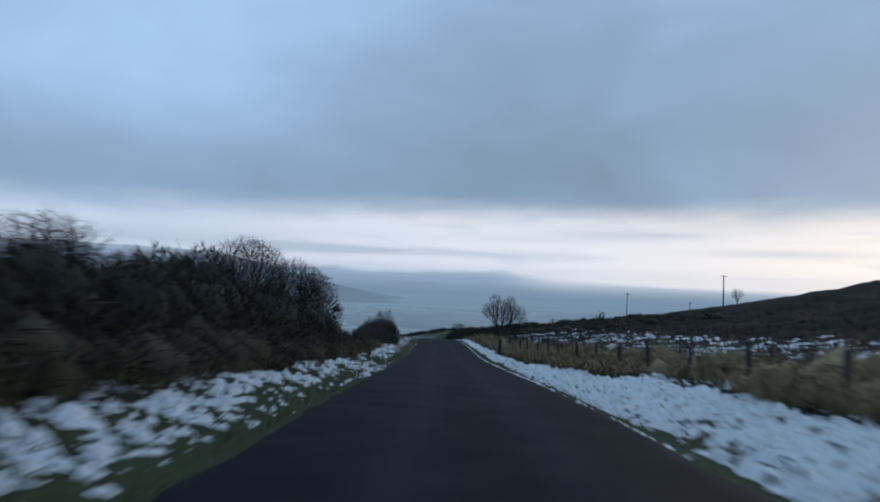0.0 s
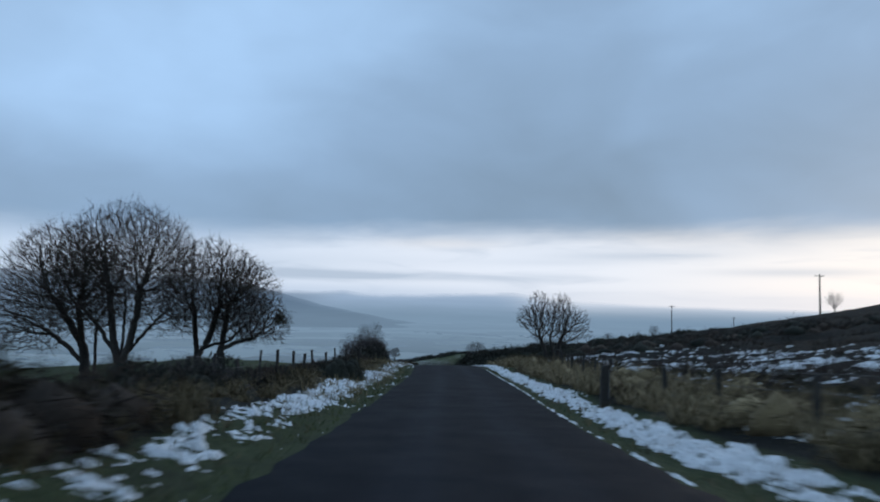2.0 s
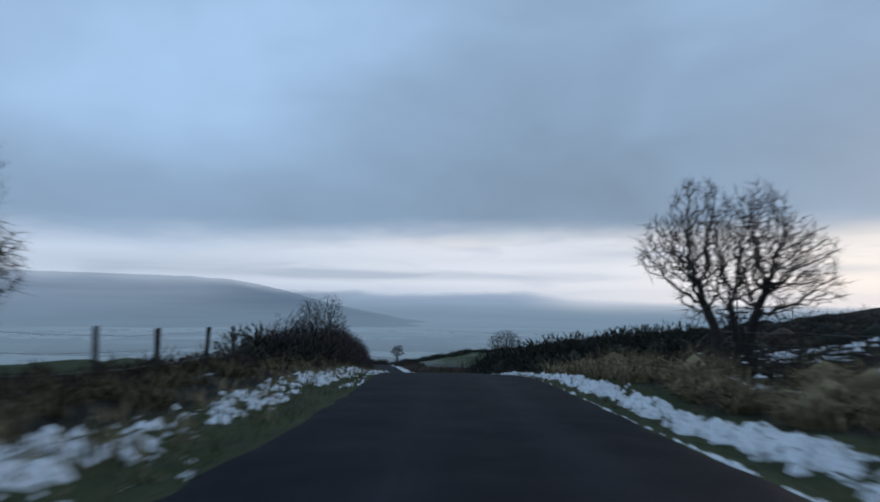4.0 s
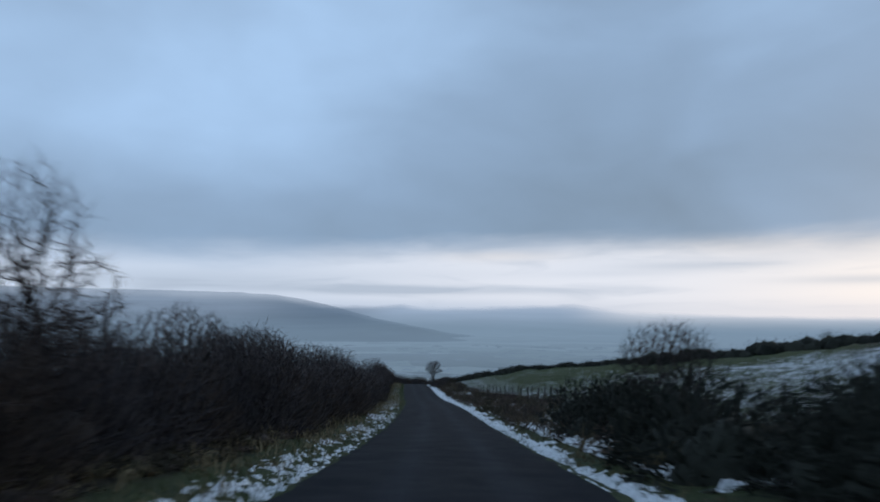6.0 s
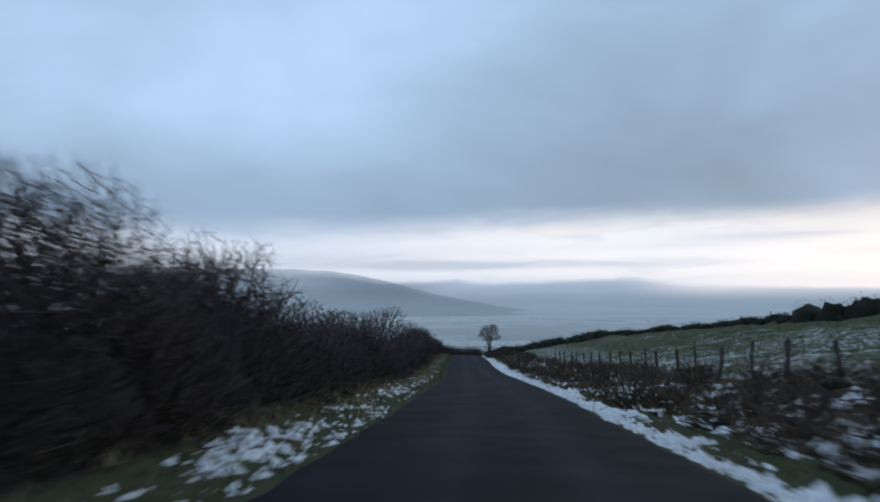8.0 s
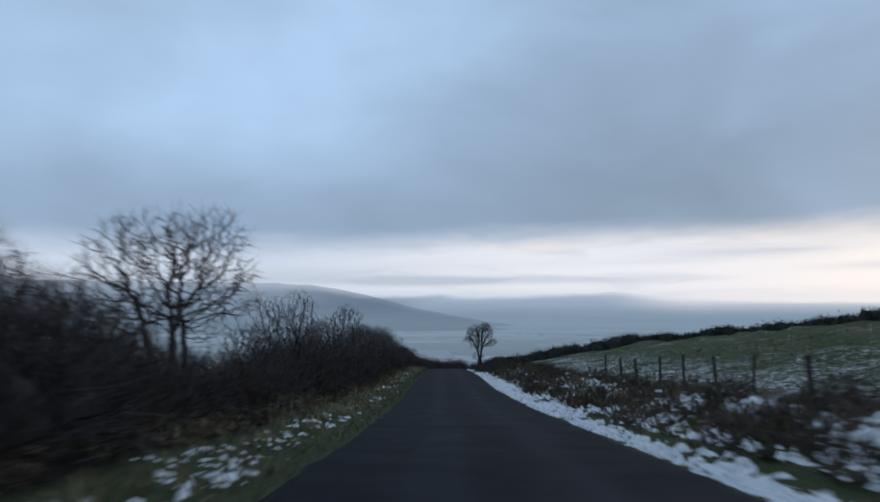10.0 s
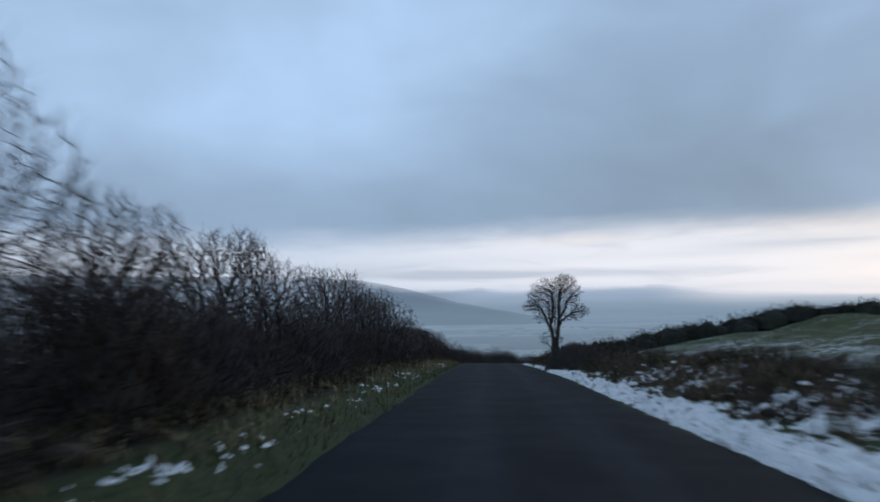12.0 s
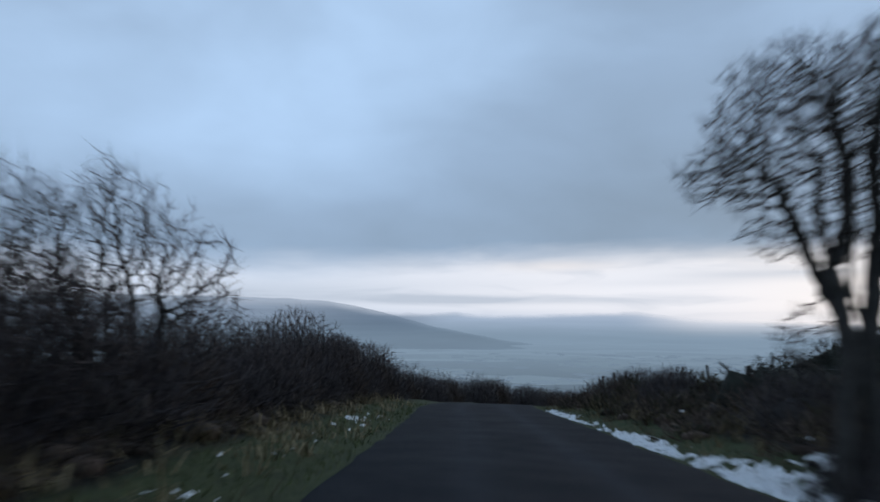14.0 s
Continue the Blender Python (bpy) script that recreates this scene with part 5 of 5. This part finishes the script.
def grasses():
    def stuff(name, label, mat, pieces):
        tagged(new(name, mesh_of(name, *pile(pieces), mat)), label, "grass", kind="stuff")

    at, rng = scatter(80, 170, -3, 96, lambda r, y: np.interp(y, [-3, 14, 30, 96], [6.3, 5.7, 4.9, 4.3]) + 2.6 * r.beta(0.8, 1.7, len(y)))
    a = tussocks(81, (at, rng.uniform(0.65, 1.25, len(at))), 95, 0.84, 0.40, 0.028, (0.5, 1.7), 0.6)
    at, rng = scatter(82, 230, 44, 98, lambda r, y: -r.uniform(5.0, 8.0, len(y)))
    b = tussocks(83, (at, rng.uniform(0.5, 1.1, len(at))), 70, 0.62, 0.36, 0.026, (0.5, 1.7), 0.6)
    at, rng = scatter(84, 560, 0, 46, lambda r, y: -r.uniform(4.4, 6.1, len(y)))
    c = tussocks(85, (at, rng.uniform(0.4, 0.9, len(at))), 15, 0.8, 0.24, 0.025)
    at, rng = scatter(86, 330, 98, 262, lambda r, y: -r.uniform(4.5, 5.7, len(y)))
    d = tussocks(87, (at, rng.uniform(0.5, 1.1, len(at))), 22, 0.5, 0.22, 0.018)
    at, rng = scatter(88, 1100, 112, 262, lambda r, y: r.uniform(3.8, 7.6, len(y)))
    e = tussocks(89, (at, rng.uniform(0.45, 1.0, len(at))), 14, 0.75, 0.26, 0.025)
    stuff("dead_grass_tussocks", "straw-brown tussocks of dead grass on the verges", STRAW, [b, c, d, e])
    stuff("moor_grass_tussocks", "pale tussocks of dead grass on the moor edge", PALE, [a])
    at, rng = scatter(90, 5200, 0, 262, lambda r, y: -(2.5 + 2.0 * r.beta(1.0, 1.4, len(y))))
    f = tussocks(91, (at, rng.uniform(0.5, 1.2, len(at))), 7, 0.24, 0.2, 0.024, (0.2, 1.4), 0.8, True)
    at, rng = scatter(92, 2600, 0, 262, lambda r, y: 2.5 + 2.2 * r.beta(0.9, 1.8, len(y)))
    g = tussocks(93, (at, rng.uniform(0.4, 1.0, len(at))), 7, 0.2, 0.18, 0.024, (0.2, 1.4), 0.8, True)
    at, rng = scatter(97, 2600, -4, 262, lambda r, y: 2.7 + r.beta(1.3, 1.6, len(y)) * np.interp(y, [-4, 30, 60, 262], [2.6, 1.9, 1.4, 1.3]))
    h = tussocks(98, (at, rng.uniform(0.5, 1.1, len(at))), 6, 0.26, 0.07, 0.03, (0.2, 1.4), 0.8, True)
    at, rng = scatter(99, 1500, -4, 250, lambda r, y: -(2.8 + 2.2 * r.beta(1.3, 1.3, len(y))))
    i = tussocks(100, (at, rng.uniform(0.5, 1.2, len(at))), 7, 0.3, 0.10, 0.028, (0.2, 1.4), 0.8, True)
    at, rng = scatter(101, 800, 50, 262, lambda r, y: -(2.9 + 2.4 * r.beta(1.5, 1.1, len(y))))
    j = tussocks(102, (at, rng.uniform(0.5, 1.3, len(at))), 14, 0.42, 0.2, 0.022, (0.3, 1.4), 0.7)
    at, rng = scatter(103, 3600, 117, 215, lambda r, y: 8.5 + 26 * r.beta(1, 1.3, len(y)))
    k = tussocks(104, (at, rng.uniform(0.6, 1.3, len(at))), 7, 0.26, 0.2, 0.035, (0.2, 1.2), 0.8, True)
    stuff("field_grass", "rough green grass tufts in the snow-dusted field", GREEN, [k])
    stuff("rough_grass", "olive and brown tufts along the left verge", PALE, [j])
    stuff("snow_grass", "withered brown grass poking through the verge snow", STRAW, [h, i])
    stuff("verge_grass", "short green winter grass along the road edge", GREEN, [f, g])


def heather():
    at, rng = scatter(95, 3600, 0, 114, lambda r, y: 7.5 + 42 * r.beta(1, 1.9, len(y)))
    v, f = tussocks(96, (at, rng.uniform(0.6, 1.4, len(at))), 13, 0.34, 0.36, 0.042, (0.0, 0.5), 0.9, True)
    tagged(new("heather", mesh_of("heather", v, f, HEATHER)), "dark brown heather scattered over the moor", "heather", kind="stuff")


def snow_sheet(name, label, side, w0, w1, y0, y1, amount, step=0.08, seed=0, lift=0.09, grain=(1.1, 0.36, 0.17), clumps=0.12):
    """Old snow left on a verge: real thickness where it lies, nothing between."""
    us, ys = np.arange(w0, w1, step), np.arange(y0, y1, step * 1.4)
    yy, uu = np.meshgrid(ys, us, indexing="ij")
    x = road_x(yy) + side * (uu + half(yy) - 2.4)
    n = 0.22 * fbm(x, yy * 0.7, grain[0], 3, seed) + 0.38 * fbm(x, yy * 0.8, grain[1], 3, seed + 9) + 0.4 * fbm(x, yy, grain[2], 2, seed + 21)
    n = 0.5 + (n - 0.5) * 1.9
    clump = (fbm(x, yy, 3.4, 2, seed + 40) - 0.5) * clumps
    thick = n - (1 - amount(uu, yy) - clump)
    z = land(x, yy) + np.clip(thick, -0.2, 0.4) * lift * 5 + 0.015
    ok = thick > -0.01
    quad = grid_faces(*yy.shape)
    keep = ok.reshape(-1)[quad].any(1)
    used, inverse = np.unique(quad[keep], return_inverse=True)
    v = np.stack([x, yy, z], -1).reshape(-1, 3)[used]
    me = mesh_of(name, v, inverse.reshape(-1, 4), SNOW, True)
    tagged(new(name, me), label, "snow", kind="stuff")


def verge_snow():
    def right(u, y):
        a = np.interp(y, [-10, 45, 60, 75, 90, 118, 130, 150, 165, 182, 190, 215, 232, 236, 239, 243, 250, 256],
                      [.54, .56, .55, .54, .54, .56, .63, .62, .58, .58, .66, .63, .62, .55, .42, .52, .50, .42])
        wide = np.interp(y, [-10, 12, 25, 40, 60, 85, 100, 120, 150, 165, 185, 215, 240, 262], [6.2, 5.9, 5.0, 4.2, 4.0, 3.8, 3.4, 3.3, 3.3, 3.3, 3.6, 3.6, 3.4, 3.2])
        return a - 0.6 * smooth(wide - 0.5, wide + 0.6, u) - 0.6 * smooth(0.35, 0.0, u - np.interp(y, [10, 25, 40, 95, 120], [2.5, 2.65, 2.85, 2.75, 2.3]))

    def left(u, y):
        a = np.interp(y, [-10, 14, 36, 42, 50, 60, 85, 97, 105, 118, 130, 160, 180, 200, 220, 262], [.41, .35, .31, .43, .45, .44, .42, .44, .42, .36, .32, .28, .20, .18, .13, .12])
        wide = np.interp(y, [-10, 14, 30, 60, 90, 97, 120, 160, 262], [6.0, 5.5, 4.7, 5.3, 4.6, 3.9, 4.1, 4.7, 4.7])
        return a - 0.5 * smooth(wide - 0.8, wide + 0.5, u) - 0.3 * smooth(0.6, 0.0, u - np.interp(y, [12, 20, 34, 42, 58, 85, 95, 150, 175], [2.6, 2.3, 2.3, 2.9, 3.3, 3.0, 2.1, 2.2, 2.6]))

    def bank(u, y):
        a = np.interp(y, [110, 118, 128, 132, 135, 138, 141, 145, 150, 159, 163, 172, 182, 187, 190, 194, 197, 204, 212],
                      [.38, .48, .50, .57, .50, .36, .47, .42, .36, .43, .36, .44, .51, .50, .42, .52, .48, .44, .40])
        return a - 0.5 * smooth(6.8, 8.6, u)

    def moor(u, y):
        a = np.interp(y, [-8, 20, 40, 60, 80, 95], [.40, .38, .33, .28, .26, .25])
        return a - 0.5 * smooth(17.0, 23.0, u + 1.5 * wob(u, y, 11.0)) - 0.4 * smooth(5.8, 4.8, u)

    def line(u, y):
        a = np.interp(y, [-10, 14, 25, 60, 85, 110, 150, 262], [.34, .41, .45, .45, .42, .36, .32, .28])
        return a - 4.2 * np.abs(u - 2.48)

    snow_sheet("verge_snow", "lumpy old snow lying along the right verge", 1, 2.37, 5.4, -6, 258, right, 0.055, 1, grain=(0.85, 0.28, 0.12), clumps=0.42)
    snow_sheet("verge_snow", "broken patches of snow in the left verge grass", -1, 2.45, 6.4, -8, 98, left, 0.06, 2, 0.08, (0.7, 0.26, 0.13), 0.42)
    snow_sheet("verge_snow", "scattered flecks of snow in the grass under the hedge", -1, 2.45, 5.4, 98, 250, left, 0.05, 2, 0.07, (0.45, 0.2, 0.1), 0.3)
    snow_sheet("moor_snow", "broken snow patches between heather and tussocks", 1, 5.0, 24.0, -8, 97, moor, 0.09, 5, 0.08, (1.5, 0.42, 0.18), 0.35)
    snow_sheet("bank_snow", "snow patches caught among scrub on the bank", 1, 3.8, 8.4, 110, 240, bank, 0.1, 3)
    snow_sheet("edge_slush", "thin dirty line of frozen slush at the road edge", 1, 2.36, 2.62, 8, 118, line, 0.04, 4, 0.03, (1.0, 0.4, 0.12), 0.06)


def lodged_snow():
    """Small clods of snow caught in scrub and hedge."""
    pieces = []
    co, tri = lump(14, 1, 0.6)
    for seed, n, y0, y1, u0, u1, h0, h1 in ((400, 110, 113, 250, 4.5, 7.5, 0.1, 0.4), (401, 50, 0, 92, 5.2, 10.5, 0.15, 0.4)):
        at, rng = scatter(seed, n, y0, y1, lambda r, y: r.uniform(u0, u1, len(y)))
        for p in at:
            s = rng.uniform(0.025, 0.07)
            pieces.append((co * s * np.array([rng.uniform(0.8, 2.2), rng.uniform(0.8, 1.4), 0.9]) + p + np.array([0, 0, rng.uniform(h0, h1)]), tri))
    tagged(new("lodged_snow", mesh_of("lodged_snow", *pile(pieces), SNOW, True)), "small clods of snow caught in scrub and hedge", "snow", kind="stuff")


grasses()
heather()
verge_snow()
lodged_snow()


def far_woods():
    """Hedges and small woods on the plain, far off."""
    rng = np.random.default_rng(120)
    co, tri = lump(6, 1, 0.5)
    pieces = []
    for _ in range(420):
        r, b = 520 + 1500 * rng.uniform(0, 1) ** 0.8, math.radians(rng.uniform(-34, 26))
        x, y = r * math.sin(b), r * math.cos(b) + 100
        turn = rng.uniform(-0.5, 0.5)
        size = np.array([rng.uniform(5, 26), rng.uniform(2, 5), rng.uniform(1.5, 3.2)])
        c = co * size
        c = np.stack([c[:, 0] * math.cos(turn) - c[:, 1] * math.sin(turn), c[:, 0] * math.sin(turn) + c[:, 1] * math.cos(turn), c[:, 2]], -1)
        pieces.append((c + np.array([x, y, float(land(x, y))]), tri))
    tagged(new("far_woods", mesh_of("far_woods", *pile(pieces), FAR_WOOD, True)), "hedges and small woods on the plain, haze in their colour", "woodland", kind="stuff")


far_woods()
